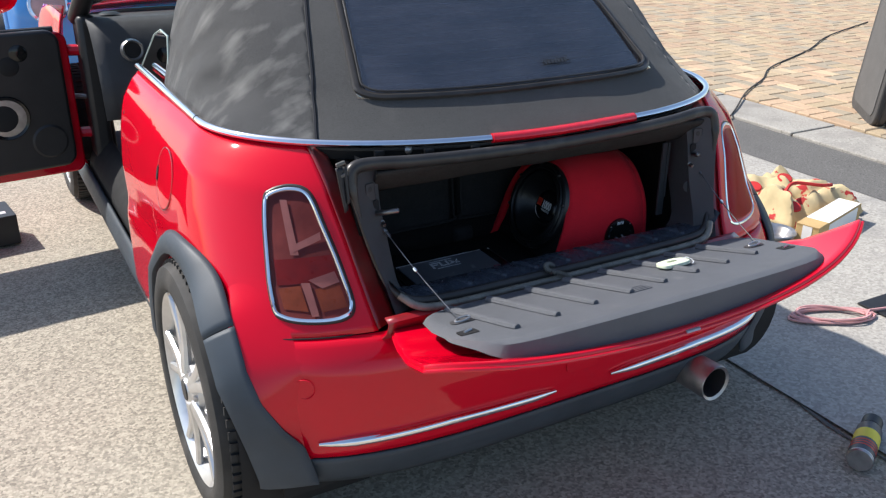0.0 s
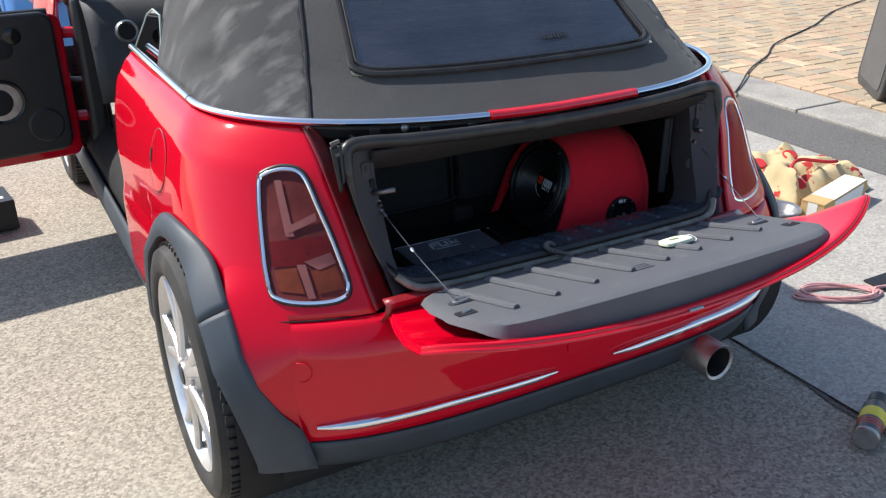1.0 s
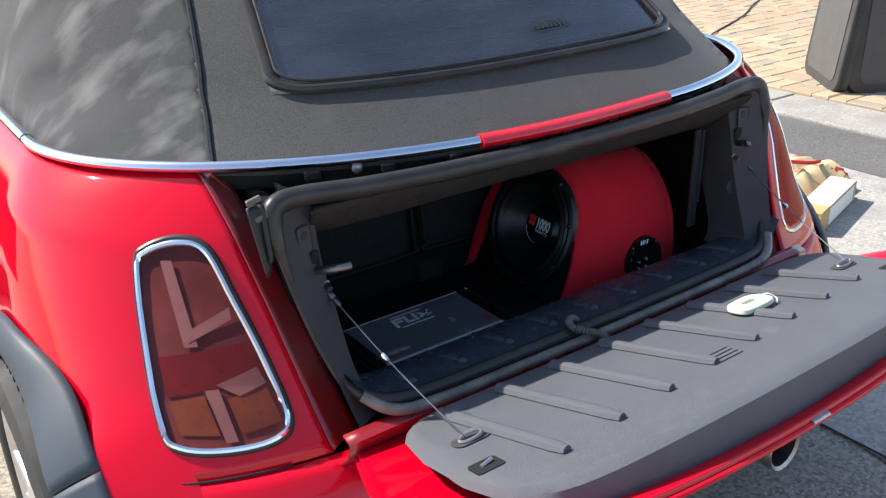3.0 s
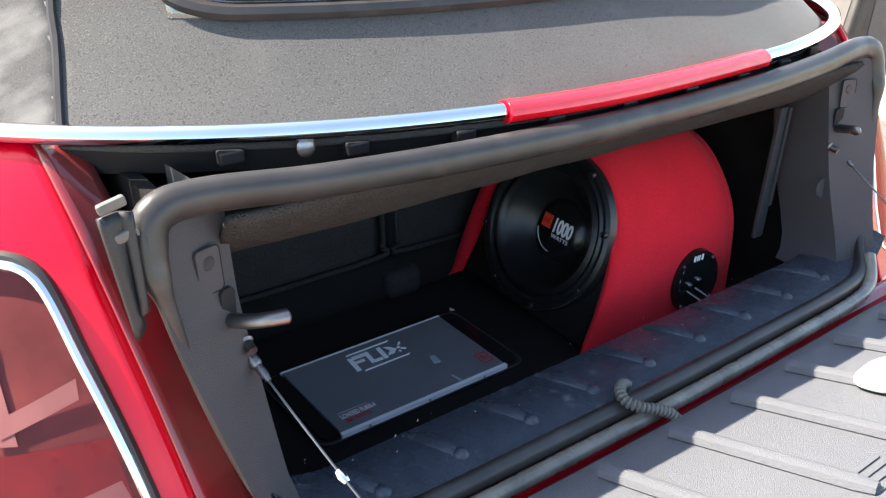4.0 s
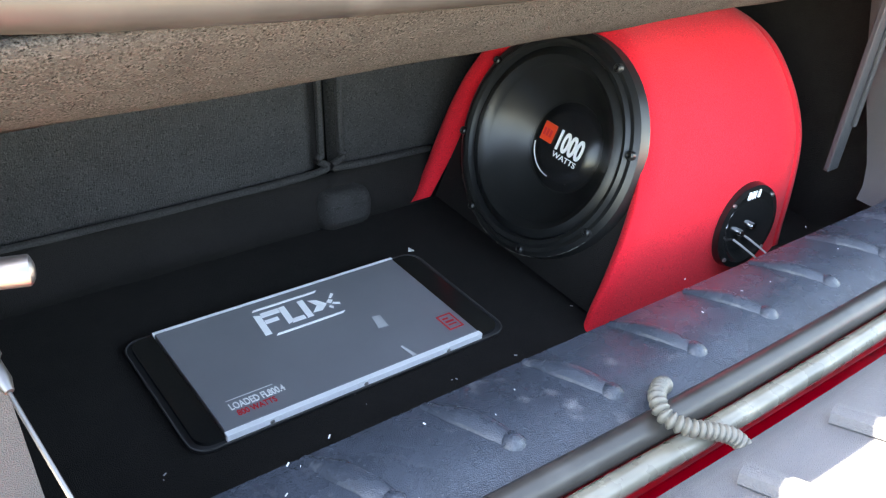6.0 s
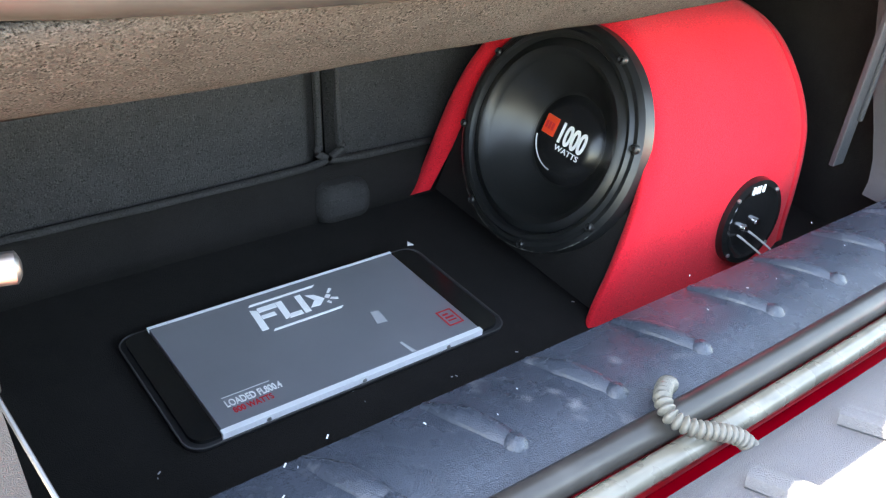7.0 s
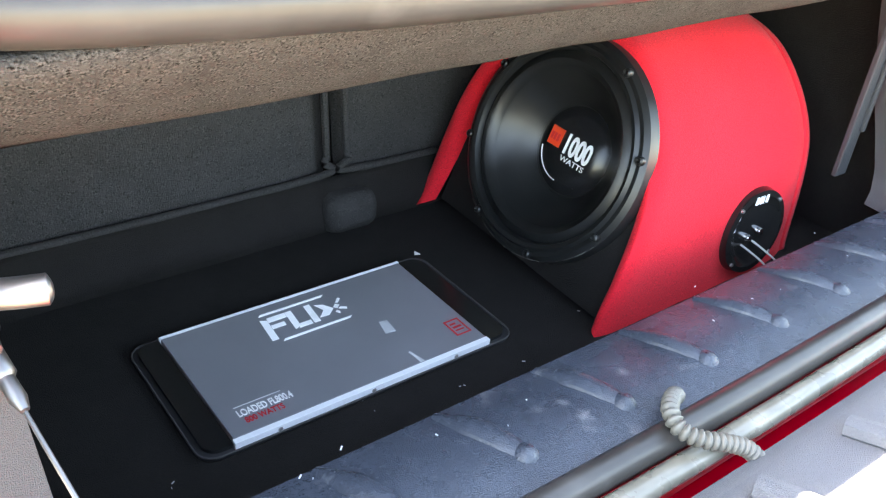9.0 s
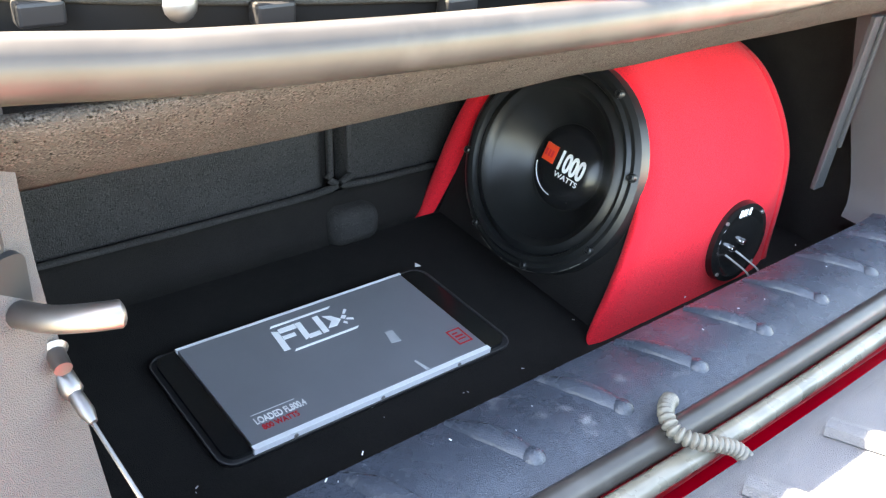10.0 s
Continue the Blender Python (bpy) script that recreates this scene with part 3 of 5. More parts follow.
rear_wheel = wheel(Vector((-0.812, 0.49, 0.306)))
for x, y, turn in ((0.805, 0.49, 180), (-0.79, 2.955, 0), (0.79, 2.955, 180)):
    copy_thing(rear_wheel, Matrix.Translation((x, y, 0.306)) @ Matrix.Rotation(radians(turn), 4, "Z"))

# ---- soft top ----
TOPW = [(.885, .676), (1.0, .65), (1.1, .62), (1.2, .58), (1.3, .52), (1.36, .45)]
TOPY = [(.885, .209), (.93, .268), (.976, .325), (1.1, .49), (1.2, .63), (1.3, .79), (1.36, .92)]
TOPN = [(.885, 2.0), (.976, 2.3), (1.2, 2.7), (1.36, 3.0)]
TOPT = [(.885, .65), (.976, .88), (1.2, 1.0), (1.36, 1.1)]


def top_xy(p, z, more=0):
    w, c, n, y1 = tab(z, TOPW), tab(z, TOPY), tab(z, TOPN) + RIGHT * more, tab(z, TOPT)
    if p <= 1:
        a = p * math.pi / 2
        return w * max(0.0, math.sin(a)) ** (2 / n), y1 - (y1 - c) * max(0.0, math.cos(a)) ** (2 / n)
    return w, y1 + (1.07 - y1) * (p - 1) / 0.4 * 1.0


def top_y(x, z):
    w, c, n, y1 = tab(z, TOPW), tab(z, TOPY), tab(z, TOPN) + RIGHT * min(1, max(0, x / 0.2)), tab(z, TOPT)
    u = min(abs(x) / w, 1)
    return y1 - (y1 - c) * (1 - u ** n) ** (1 / n)


def pane_half(z):
    return 0.394 - 0.26 * (z - 0.965)


PANE_Z0, PANE_Z1 = 0.976, 1.235


def in_pane(x, z, grow=0.0):
    return PANE_Z0 - grow < z < PANE_Z1 + grow and abs(x) < pane_half(z) + grow


def soft(u, v):
    s = 2 * u - 1
    p, z = 1.4 * abs(s), 0.885 + 0.475 * v
    x, y = top_xy(p, z, min(1, max(0, s / 0.2)))
    fold = 0.0
    if 0.5 < p < 1.4:
        k = math.sin(math.pi * (p - 0.5) / 0.9) * math.sin(math.pi * min(1, v * 1.6))
        q1 = Vector((2.2 * (y - 0.9 * z), 9 * (z + 0.55 * y), 2))
        fold = 0.017 * k * noise.noise(q1) + 0.006 * k * noise.noise(q1 * 2.3)
    x -= fold
    return (-x if s < 0 else x, y, z)


def soft_skip(u, v):
    x, y, z = soft(u, v)
    return in_pane(x, z, -0.006) and y < 0.95


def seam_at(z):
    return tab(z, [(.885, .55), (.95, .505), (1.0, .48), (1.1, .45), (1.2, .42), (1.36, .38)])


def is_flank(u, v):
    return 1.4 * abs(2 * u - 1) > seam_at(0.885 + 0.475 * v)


part("soft_top", grid(soft, 220, 60, lambda u, v: soft_skip(u, v) or is_flank(u, v)), REARCLOTH, car, "black canvas soft top", solid=0.006)
part("soft_top_flank", grid(soft, 220, 60, lambda u, v: not is_flank(u, v)), FABRIC, car, "black canvas with pale slanting streaks", solid=0.006)
part("roof_panel", grid(lambda u, v: ((2 * u - 1) * (0.45 + 0.06 * v), 0.92 + 1.0 * v + 0.14 * abs(2 * u - 1) ** 3 * (1 - v),
                                      1.357 + 0.035 * (1 - (2 * u - 1) ** 2) * min(1, 4 * v) - 0.02 * v), 24, 16), FABRIC, car, solid=0.008)
for sgn in (1, -1):
    sp = seam_at
    pz = [(-top_xy(sp(z), z)[0] * sgn, top_xy(sp(z), z, sgn < 0)[1] - 0.002, z) for z in np.linspace(0.892, 1.35, 30)]
    part("canvas_seam", tube(pz, 0.004, 6), BLACK, car)

# rear window
def pane_point(x, z, out=0.0):
    return (x, top_y(x, z) - out * 0.75, z + out * 0.65)


def pane_outline(grow=0.0, n=10):
    pts = []
    for x, z in rounded(-1, -1, 1, 1, 0.13, 8):
        zz = (PANE_Z0 + PANE_Z1) / 2 + (PANE_Z1 - PANE_Z0) / 2 * z * 1.0
        pts.append((x, zz))
    out = []
    for i in range(len(pts)):
        (x0, z0), (x1, z1) = pts[i], pts[(i + 1) % len(pts)]
        k = max(1, int(abs(x1 - x0) * 12))
        for j in range(k):
            x, z = x0 + (x1 - x0) * j / k, z0 + (z1 - z0) * j / k
            out.append((x * (pane_half(z) + grow), z + (grow if z > 1.1 else -grow) * 0.8))
    return out


rear_window = part("rear_window", grid(lambda u, v: pane_point((2 * u - 1) * (pane_half(PANE_Z0 + (PANE_Z1 - PANE_Z0) * v) + 0.008),
                   PANE_Z0 - 0.006 + (PANE_Z1 - PANE_Z0 + 0.012) * v, 0.001), 40, 16), GLASS, car, "dark tinted heated rear window", solid=0.004)
part("window_seal", tube([pane_point(x, z, 0.003) for x, z in pane_outline(0.004)], 0.0105, 8, closed=True, flat=0.8), RUBBER, rear_window, "black rubber window surround")
part("window_bead", tube([pane_point(x, z, 0.011) for x, z in pane_outline(-0.004)], 0.0028, 6, closed=True), RUBBER, rear_window)
for k in range(13):
    z = 0.995 + 0.018 * k
    part("heater_line", tube([pane_point((2 * i / 24 - 1) * (pane_half(z) - 0.02), z, -0.001) for i in range(25)], 0.0006, 4), STEEL, rear_window)
lab = axes(pane_point(0.105, 1.012, 0.004), (0.05, -0.70, 0.72))
part("sticker", joined(*[moved(block(a, b, 0, c, d, 0.0004), lab) for a, b, c, d in
     ((-.040, -.011, .040, -.010), (-.040, .010, .040, .011), (-.040, -.011, -.039, .011), (.039, -.011, .040, .011))] +
     [moved(block(-.034 + .010 * i, -.006, 0, -.027 + .010 * i, .006, 0.0004), lab) for i in range(7)]), DASH, rear_window, "faint window sticker", smooth=False)

# bright belt line with the high brake light in its middle
def belt(p0, p1, n=50, out=0.004):
    pts = []
    for i in range(n + 1):
        p = p0 + (p1 - p0) * i / n
        x, y, z = skin(abs(p), 0.895, out, min(1, max(0, p / 0.2)))
        pts.append((x if p < 0 else -x, y, 0.898 + 0.004 * min(1, abs(p))))
    return pts


PB = p_of_x(0.165, 0.895)
for a, b in ((-1.005, -PB - 0.002), (PB + 0.002, 1.005)):
    part("belt_trim", tube(belt(a, b), 0.0092, 10, flat=0.9), CHROME, car, "bright chrome belt trim")
for a, b in ((-1.68, -1.01), (1.01, 1.68)):
    part("belt_trim", tube(belt(a, b), 0.010, 10, flat=0.9), CHROME, car, "bright chrome belt trim")
part("brake_light", tube(belt(-PB, PB, 20, 0.0055), 0.0135, 10, flat=0.8), BRAKE, car, "long red high brake light")
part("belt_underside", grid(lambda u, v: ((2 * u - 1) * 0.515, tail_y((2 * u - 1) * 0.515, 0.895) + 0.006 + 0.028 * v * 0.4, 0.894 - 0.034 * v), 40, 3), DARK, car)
for k in range(9):
    x = -0.40 + 0.10 * k
    part("trim_clip", block(x - 0.011, tail_y(x, 0.89) + 0.001, 0.872, x + 0.011, tail_y(x, 0.89) + 0.012, 0.884), BLACK, car, bevel=0.002, smooth=False)
sm = axes((-0.344, tail_y(-0.344, 0.885) + 0.004, 0.884), (0, -1, 0.1))
part("screw", lathe([(0.0, 0.004), (0.003, 0.0035), (0.006, 0.003), (0.009, 0.0)], 14, sm), STEEL, car)

# quarter glass and hood front edge
for sgn in (1, -1):
    gl = [(-0.665, 1.05, 0.89), (-0.668, 1.40, 0.885), (-0.655, 1.22, 1.005), (-0.652, 1.14, 1.03), (-0.652, 1.06, 1.025)]
    v = [(x * sgn, y, z) for x, y, z in gl] + [((x + 0.005) * sgn, y, z) for x, y, z in gl]
    n = len(gl)
    fs = [tuple(range(n)), tuple(reversed(range(n, 2 * n)))] + [(i, (i + 1) % n, n + (i + 1) % n, n + i) for i in range(n)]
    qg = part("quarter_glass", (v, fs), SIDEGLASS, car, "half lowered clear quarter glass", smooth=False)
    qg.visible_shadow = False
    part("glass_edge", tube([v[i] for i in (0, 4, 3, 2, 1)], 0.0024, 6), GLASSEDGE, qg)


# ---- tail lamps ----
LAMP = [(-.640, .789), (-.624, .811), (-.588, .821), (-.560, .809), (-.547, .750), (-.534, .676), (-.528, .607), (-.550, .586),
        (-.608, .583), (-.660, .591), (-.672, .612), (-.660, .697)]


def lamp_ring(k, out, more=0):
    pts = spline([(x, 0, z) for x, z in LAMP], 6, closed=True)
    cx, cz = -0.600, 0.695
    res = []
    for p in pts:
        x, z = cx + (p.x - cx) * k, cz + (p.z - cz) * k
        res.append(skin(p_of_x(x, z, more), z, out, more))
    return res


def dome(k0, out0, out1, more=0, rings=6):
    verts, faces = [], []
    n = len(lamp_ring(1, 0))
    for r in range(rings):
        k = k0 * (1 - r / rings)
        verts += lamp_ring(k, out0 + (out1 - out0) * (1 - (k / k0) ** 2), more)
    verts.append(skin(p_of_x(-0.600, 0.695, more), 0.695, out1, more))
    for r in range(rings - 1):
        for i in range(n):
            j = (i + 1) % n
            faces.append((r * n + i, r * n + j, (r + 1) * n + j, (r + 1) * n + i))
    faces += [((rings - 1) * n + i, (rings - 1) * n + (i + 1) % n, len(verts) - 1) for i in range(n)]
    return verts, [tuple(reversed(q)) for q in faces]


def lamp_plate(corners, out, more=0, n=6):
    """A flat piece behind the lens, between four (x, z) corners."""
    (a, b, c, d) = [Vector(q) for q in corners]
    def fn(u, v):
        q = (a * (1 - u) + b * u) * (1 - v) + (d * (1 - u) + c * u) * v
        return skin(p_of_x(q.x, q.y, more), q.y, out, more)
    return grid(fn, n, n)


for sgn in (1, -1):
    side = (lambda s: s) if sgn > 0 else mirrored
    mo = int(sgn < 0)
    lamp = empty("tail_lamp", (-0.6 * sgn, 0.22, 0.69))
    lamp.parent = car
    lamp.matrix_parent_inverse = car.matrix_world.inverted()
    part("lamp_gasket", side(tube(lamp_ring(1.02, 0.001, mo), 0.0058, 8, closed=True)), RUBBER, lamp)
    part("lamp_frame", side(tube(lamp_ring(0.99, 0.004, mo), 0.0046, 8, closed=True)), CHROME, lamp, "chrome tail lamp frame")
    part("housing", side(dome(0.97, 0.0015, 0.0022, mo)), material("lamp_housing", (0.24, 0.085, 0.08), 0.35, vary=0.25, scale=25), lamp)
    part("reflector", side(lamp_plate([(-.612, .80), (-.600, .80), (-.603, .70), (-.618, .70)], 0.005, mo)), LAMP_WHITE, lamp)
    part("reflector", side(lamp_plate([(-.612, .705), (-.556, .728), (-.554, .742), (-.612, .717)], 0.0055, mo)), LAMP_WHITE, lamp)
    part("reflector", side(lamp_plate([(-.598, .655), (-.545, .670), (-.540, .650), (-.575, .640)], 0.005, mo)), LAMP_WHITE, lamp)
    part("reflector", side(lamp_plate([(-.612, .65), (-.596, .65), (-.594, .592), (-.608, .592)], 0.005, mo)), LAMP_WHITE, lamp)
    part("brake_lens", side(lamp_plate([(-.650, .69), (-.545, .70), (-.540, .655), (-.655, .645)], 0.004, mo)), LAMP_RED, lamp)
    part("indicator_lens", side(lamp_plate([(-.590, .638), (-.542, .648), (-.536, .604), (-.588, .598)], 0.004, mo)), LAMP_AMBER, lamp)
    part("indicator_lens", side(lamp_plate([(-.655, .64), (-.615, .645), (-.612, .600), (-.655, .605)], 0.004, mo)), LAMP_AMBER, lamp)
    part("lens", side(dome(0.985, 0.006, 0.0135, mo)), LENS, lamp, "smoked red tail lamp lens").visible_shadow = False

# ---- boot lid, folded down flat ----
def lid_skin(s, g):
    y = 0.100 - 0.365 * g
    x = s * (0.466 + (0.142 if s > 0 else 0.080) * g ** 0.8)
    z = tab(g, [(0, .548), (.3, .545), (.6, .560), (.85, .592), (1, .612)]) + tab(g, [(0, .05), (.5, .15), (1, .215)]) * x * x
    if s < 0:
        z -= 0.036 * abs(s) ** 12 * g ** 1.5
        return Vector((x, y + 0.075 * (abs(s) ** 9) * g, z))
    return Vector((x, y + 0.10 * (abs(s) ** 4) * g, z))


boot_lid = empty("boot_lid", (0, 0.1, 0.55))
boot_lid.parent = car
boot_lid.matrix_parent_inverse = car.matrix_world.inverted()
part("lid_skin", grid(lambda u, v: lid_skin(2 * u - 1, v), 60, 20), PAINT, boot_lid, "red outer skin of the boot lid", solid=0.012, bevel=0.003)
part("lid_edge", tube([lid_skin(-1, g) for g in np.linspace(0.05, 1, 12)] + [lid_skin(s, 1) for s in np.linspace(-1, 1, 40)[1:]] +
     [lid_skin(1, g) for g in np.linspace(1, 0.05, 12)[1:]], 0.0042, 8), PAINT, boot_lid)


def lid_top(y):
    return 0.622 - 0.23 * y


def lid_trim():
    n, m = 60, 22
    us = [-1.0] + [-1 + 2 * i / n for i in range(n + 1)] + [1.0]
    vs = [-1.0] + [-1 + 2 * j / m for j in range(m + 1)] + [1.0]
    verts, faces = [], []
    for i, u in enumerate(us):
        for j, v in enumerate(vs):
            x = 0.468 * (abs(u) ** 0.96) if u > 0 else -0.449 * (abs(u) ** 0.96)
            hd = 0.147 * (1 - abs(u) ** 11) ** 0.33 if abs(u) < 1 else 0.035
            hd = max(hd, 0.035)
            y = -0.089 + hd * v * (1.0 if v > 0 else 1.0 - 0.02 * u * u) + 0.012 * u * u
            edge = i in (0, len(us) - 1) or j in (0, len(vs) - 1)
            d = min((1 - abs(u)) * 0.468, (1 - abs(v)) * hd)
            z = lid_top(y) - 0.007 * max(0, 1 - d / 0.012) ** 2
            if edge:
                z = min(z - 0.004, 0.594 + 0.30 * x * x + (0.02 if v > 0.5 else 0))
                x *= 1.008
                y += -0.010 if v < -0.5 else 0.0
            verts.append((x, y, z))
    c = len(vs)
    for i in range(len(us) - 1):
        for j in range(c - 1):
            faces.append((i * c + j, (i + 1) * c + j, (i + 1) * c + j + 1, i * c + j + 1))
    return verts, faces


inner_trim = part("lid_trim", lid_trim(), GATE_TRIM, boot_lid, "ribbed dark grey plastic inner panel of the boot lid")
for k in range(8):
    x = -0.352 + 0.0965 * k
    y1 = -0.165 + 0.008 * k
    pts = [(x - 0.022 + 0.034 * t, 0.035 + (y1 - 0.035) * t, lid_top(0.035 + (y1 - 0.035) * t) + 0.0022) for t in np.linspace(0, 1, 12)]
    part("rib", tube(pts, lambda t: 0.010 if t < 0.95 else 0.0075, 8, flat=0.8), GATE_TRIM, inner_trim)
for sgn in (1, -1):
    hx, hy = -0.418 * sgn, -0.118
    # no recess is cut: a dark plate paints the hole's shade
    part("latch_hole", moved(slab(rounded(-0.019, -0.013, 0.019, 0.013, 0.004), -0.004, 0.0012), axes((hx, hy, lid_top(hy)), (0, 0.23, 1), (0, 1, 0))), DARK, inner_trim, smooth=False)
    part("latch", tube([(hx - 0.008, hy, lid_top(hy) + 0.002), (hx + 0.010, hy + 0.004, lid_top(hy) + 0.003)], 0.0025, 6), STEEL, inner_trim)
    lx, ly = -0.391 * sgn, -0.052
    lz = lid_top(ly)
    part("loop_plate", moved(slab(rounded(-0.026, -0.012, 0.026, 0.012, 0.011), -0.002, 0.002), axes((lx, ly, lz), (0, 0.23, 1), (0, 1, 0))), TRIM, inner_trim)
    part("cable_loop", tube([(lx + 0.016 * math.cos(a), ly + 0.007 * math.sin(a), lz + 0.006 + 0.002 * math.cos(a)) for a in np.linspace(0, 2 * math.pi, 18)[:-1]], 0.0022, 6, closed=True), STEEL, inner_trim, "steel cable eye")
    fx = -0.436 * sgn
    a, b = Vector((fx, 0.193, 0.742)), Vector((lx - 0.008 * sgn, ly + 0.002, lz + 0.007))
    part("stay_cable", tube([a.lerp(b, t) - Vector((0, 0, 0.006 * math.sin(math.pi * t))) for t in np.linspace(0, 1, 12)], 0.0011, 6), DULL, boot_lid, "thin steel stay cable")
    kn = a.lerp(b, 0.43) - Vector((0, 0, 0.006))
    part("cable_crimp", tube([kn + (a - b).normalized() * 0.006, kn, kn - (a - b).normalized() * 0.006], lambda t: 0.0026 + 0.0016 * math.sin(math.pi * t), 8), CHROME, boot_lid)
    d = (b - a).normalized()
    part("cable_ferrule", tube([a - d * 0.016, a - d * 0.014, a + d * 0.002, a + d * 0.004, a + d * 0.014, a + d * 0.020],
                               lambda t: (0.0043, 0.0052, 0.0052, 0.0036, 0.0038, 0.0020)[min(5, int(t * 5 + 0.5))], 10), DULL, boot_lid, "steel cable end fitting")
bm_ = axes((-0.027, -0.128, lid_top(-0.128) + 0.0003), (0, 0.23, 1), (0, 1, 0))
part("moulded_mark", joined(*[moved(block(-.028, -.016 + .009 * i, 0, .028, -.010 + .009 * i, 0.0014), bm_) for i in range(4)]), GATE_TRIM, inner_trim, smooth=False)
part("lid_lock", tube([lid_skin(-0.03, 0.995) + Vector((0, 0, 0.004)), lid_skin(0.03, 0.995) + Vector((0, 0, 0.004))], 0.006, 8, flat=0.6), STEEL, boot_lid)

# ---- tail opening: jamb, seal, boot lining ----
def jamb(u, v, right=False):
    z = 0.556 + 0.335 * u
    x0 = tab(z, EDGE)
    x1 = x0 - 0.036 - 0.014 * (1 - u)
    x = x0 + (x1 - x0) * v
    return (-x, tail_y(x0 if right else -x0, z) + 0.001 + 0.022 * v ** 0.8, z)


for sgn in (1, -1):
    j = grid(lambda u, v: jamb(u, v, sgn < 0), 24, 5)
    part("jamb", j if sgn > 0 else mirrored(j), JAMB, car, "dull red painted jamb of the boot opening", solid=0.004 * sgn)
    js = axes((-0.452 * sgn, 0.098, 0.575), (0, -1, 0.2))
    part("rubber_stop", lathe([(0, 0.006), (0.006, 0.005), (0.008, 0)], 14, js), RUBBER, car)
w = grid(lambda u, v: (-0.538 + 0.028 * v + 0.010 * (1 - u) - 0.012 * (1 - u) * v + 0.003 * math.sin(5 * v), 0.200 - 0.016 * (1 - u) + 0.006 * math.sin(math.pi * v), 0.801 + 0.090 * u + 0.020 * v * (1 - u)), 10, 6)
part("jamb_cover", w, BLACK, car, "dark plastic flap over the jamb", solid=0.004)
for cx, cz0 in ((-0.527, 0.899), (-0.521, 0.875)):
    c = moved(block(-0.010, -0.003, -0.004, 0.010, 0.003, 0.004), Matrix.Translation((cx, 0.199, cz0)) @ Matrix.Rotation(radians(-14), 4, "Y"))
    part("trim_tab", c, TAB, car, "pale trim tab", smooth=False, bevel=0.002)
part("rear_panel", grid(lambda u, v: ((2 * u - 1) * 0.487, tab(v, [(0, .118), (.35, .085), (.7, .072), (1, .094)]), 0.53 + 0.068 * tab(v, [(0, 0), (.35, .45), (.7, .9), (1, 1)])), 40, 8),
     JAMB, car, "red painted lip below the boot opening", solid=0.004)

SEAL = [(0, .190, .872), (-.20, .194, .874), (-.36, .203, .879), (-.458, .212, .885), (-.496, .210, .879), (-.505, .202, .852), (-.502, .190, .822), (-.491, .180, .76),
        (-.470, .158, .68), (-.450, .136, .635), (-.415, .112, .612), (-.35, .103, .606), (-.2, .100, .605), (0, .098, .605)]


def seal_girth(t):
    """Thick over the top and round its corners, thin where the side trim overlaps it."""
    t = min(t, 1 - t)
    return tab(t, [(0, .0140), (.115, .0140), (.155, .0148), (.185, .0140), (.212, .0120), (.232, .0070), (.27, .0048), (.33, .0060), (.37, .0105), (.5, .0115)])


full = SEAL + [(-x * 0.95, y, z) for x, y, z in reversed(SEAL[1:-1])]
seal = part("boot_seal", tube(spline(full, 6, closed=True), seal_girth, 12, closed=True, flat=0.9, up=(0.02, 1, 0.03)), RUBBER, car, "thick black rubber boot seal")
low = [(x * 0.985, y - 0.019, z - 0.007) for x, y, z in SEAL[9:]]
low = low + [(-x * 0.95, y, z) for x, y, z in reversed(low[:-1])]
part("seal_lip", tube(spline(low, 6), 0.0085, 10), LITRUBBER, seal, "outer lip of the boot seal")

part("header_board", grid(lambda u, v: ((2 * u - 1) * 0.445, 0.205 + 0.060 * v, 0.869 - 0.058 * v - 0.008 * math.sin(math.pi * v) + 0.003 * noise.noise(Vector((u * 9, v * 3, 1)))), 60, 8), FELT, car, "grey-brown felt covered header board", solid=0.006)
part("shelf_underside", grid(lambda u, v: ((2 * u - 1) * 0.46, 0.266 + 0.37 * v, 0.820 + 0.02 * v), 6, 6), CARPET, car, solid=0.01)
part("boot_floor", block(-0.46, 0.19, 0.49, 0.46, 0.66, 0.504), CARPET, car, "black carpeted false floor", smooth=False)
part("boot_liner", joined(block(-0.60, 0.62, 0.40, 0.60, 0.64, 0.95), block(-0.475, 0.24, 0.40, -0.462, 0.66, 0.862), block(0.462, 0.24, 0.40, 0.475, 0.66, 0.862)), CARPET, car, smooth=False)

# rear seat backs
def seat_back(x0, x1):
    def fn(u, v):
        x = x0 + (x1 - x0) * u
        e = min(u, 1 - u) * (x1 - x0)
        z = 0.535 + 0.30 * v
        puff = 0.014 * (1 - max(0, 1 - e / 0.03) ** 2) * (1 - max(0, 1 - v * 0.30 / 0.03) ** 2)
        return (x, 0.602 - puff + 0.04 * v, z)
    return grid(fn, 40, 24)


rear_seat = empty("rear_seat", (0, 0.7, 0.5))
rear_seat.parent = car
rear_seat.matrix_parent_inverse = car.matrix_world.inverted()
for x0, x1 in ((-0.455, -0.041), (-0.029, 0.455)):
    part("seat_back", seat_back(x0, x1), SEATCLOTH, rear_seat, "charcoal cloth seat back", solid=0.03)
    part("piping", tube(spline([(x0 + 0.008, 0.614, 0.80), (x0 + 0.006, 0.590, 0.60), (x0 + 0.010, 0.586, 0.575), (x0 + 0.032, 0.584, 0.559), (x1 - 0.032, 0.584, 0.559), (x1 - 0.010, 0.586, 0.575), (x1 - 0.006, 0.590, 0.60), (x1 - 0.008, 0.614, 0.80)], 8), 0.0040, 8), SEATCLOTH, rear_seat)
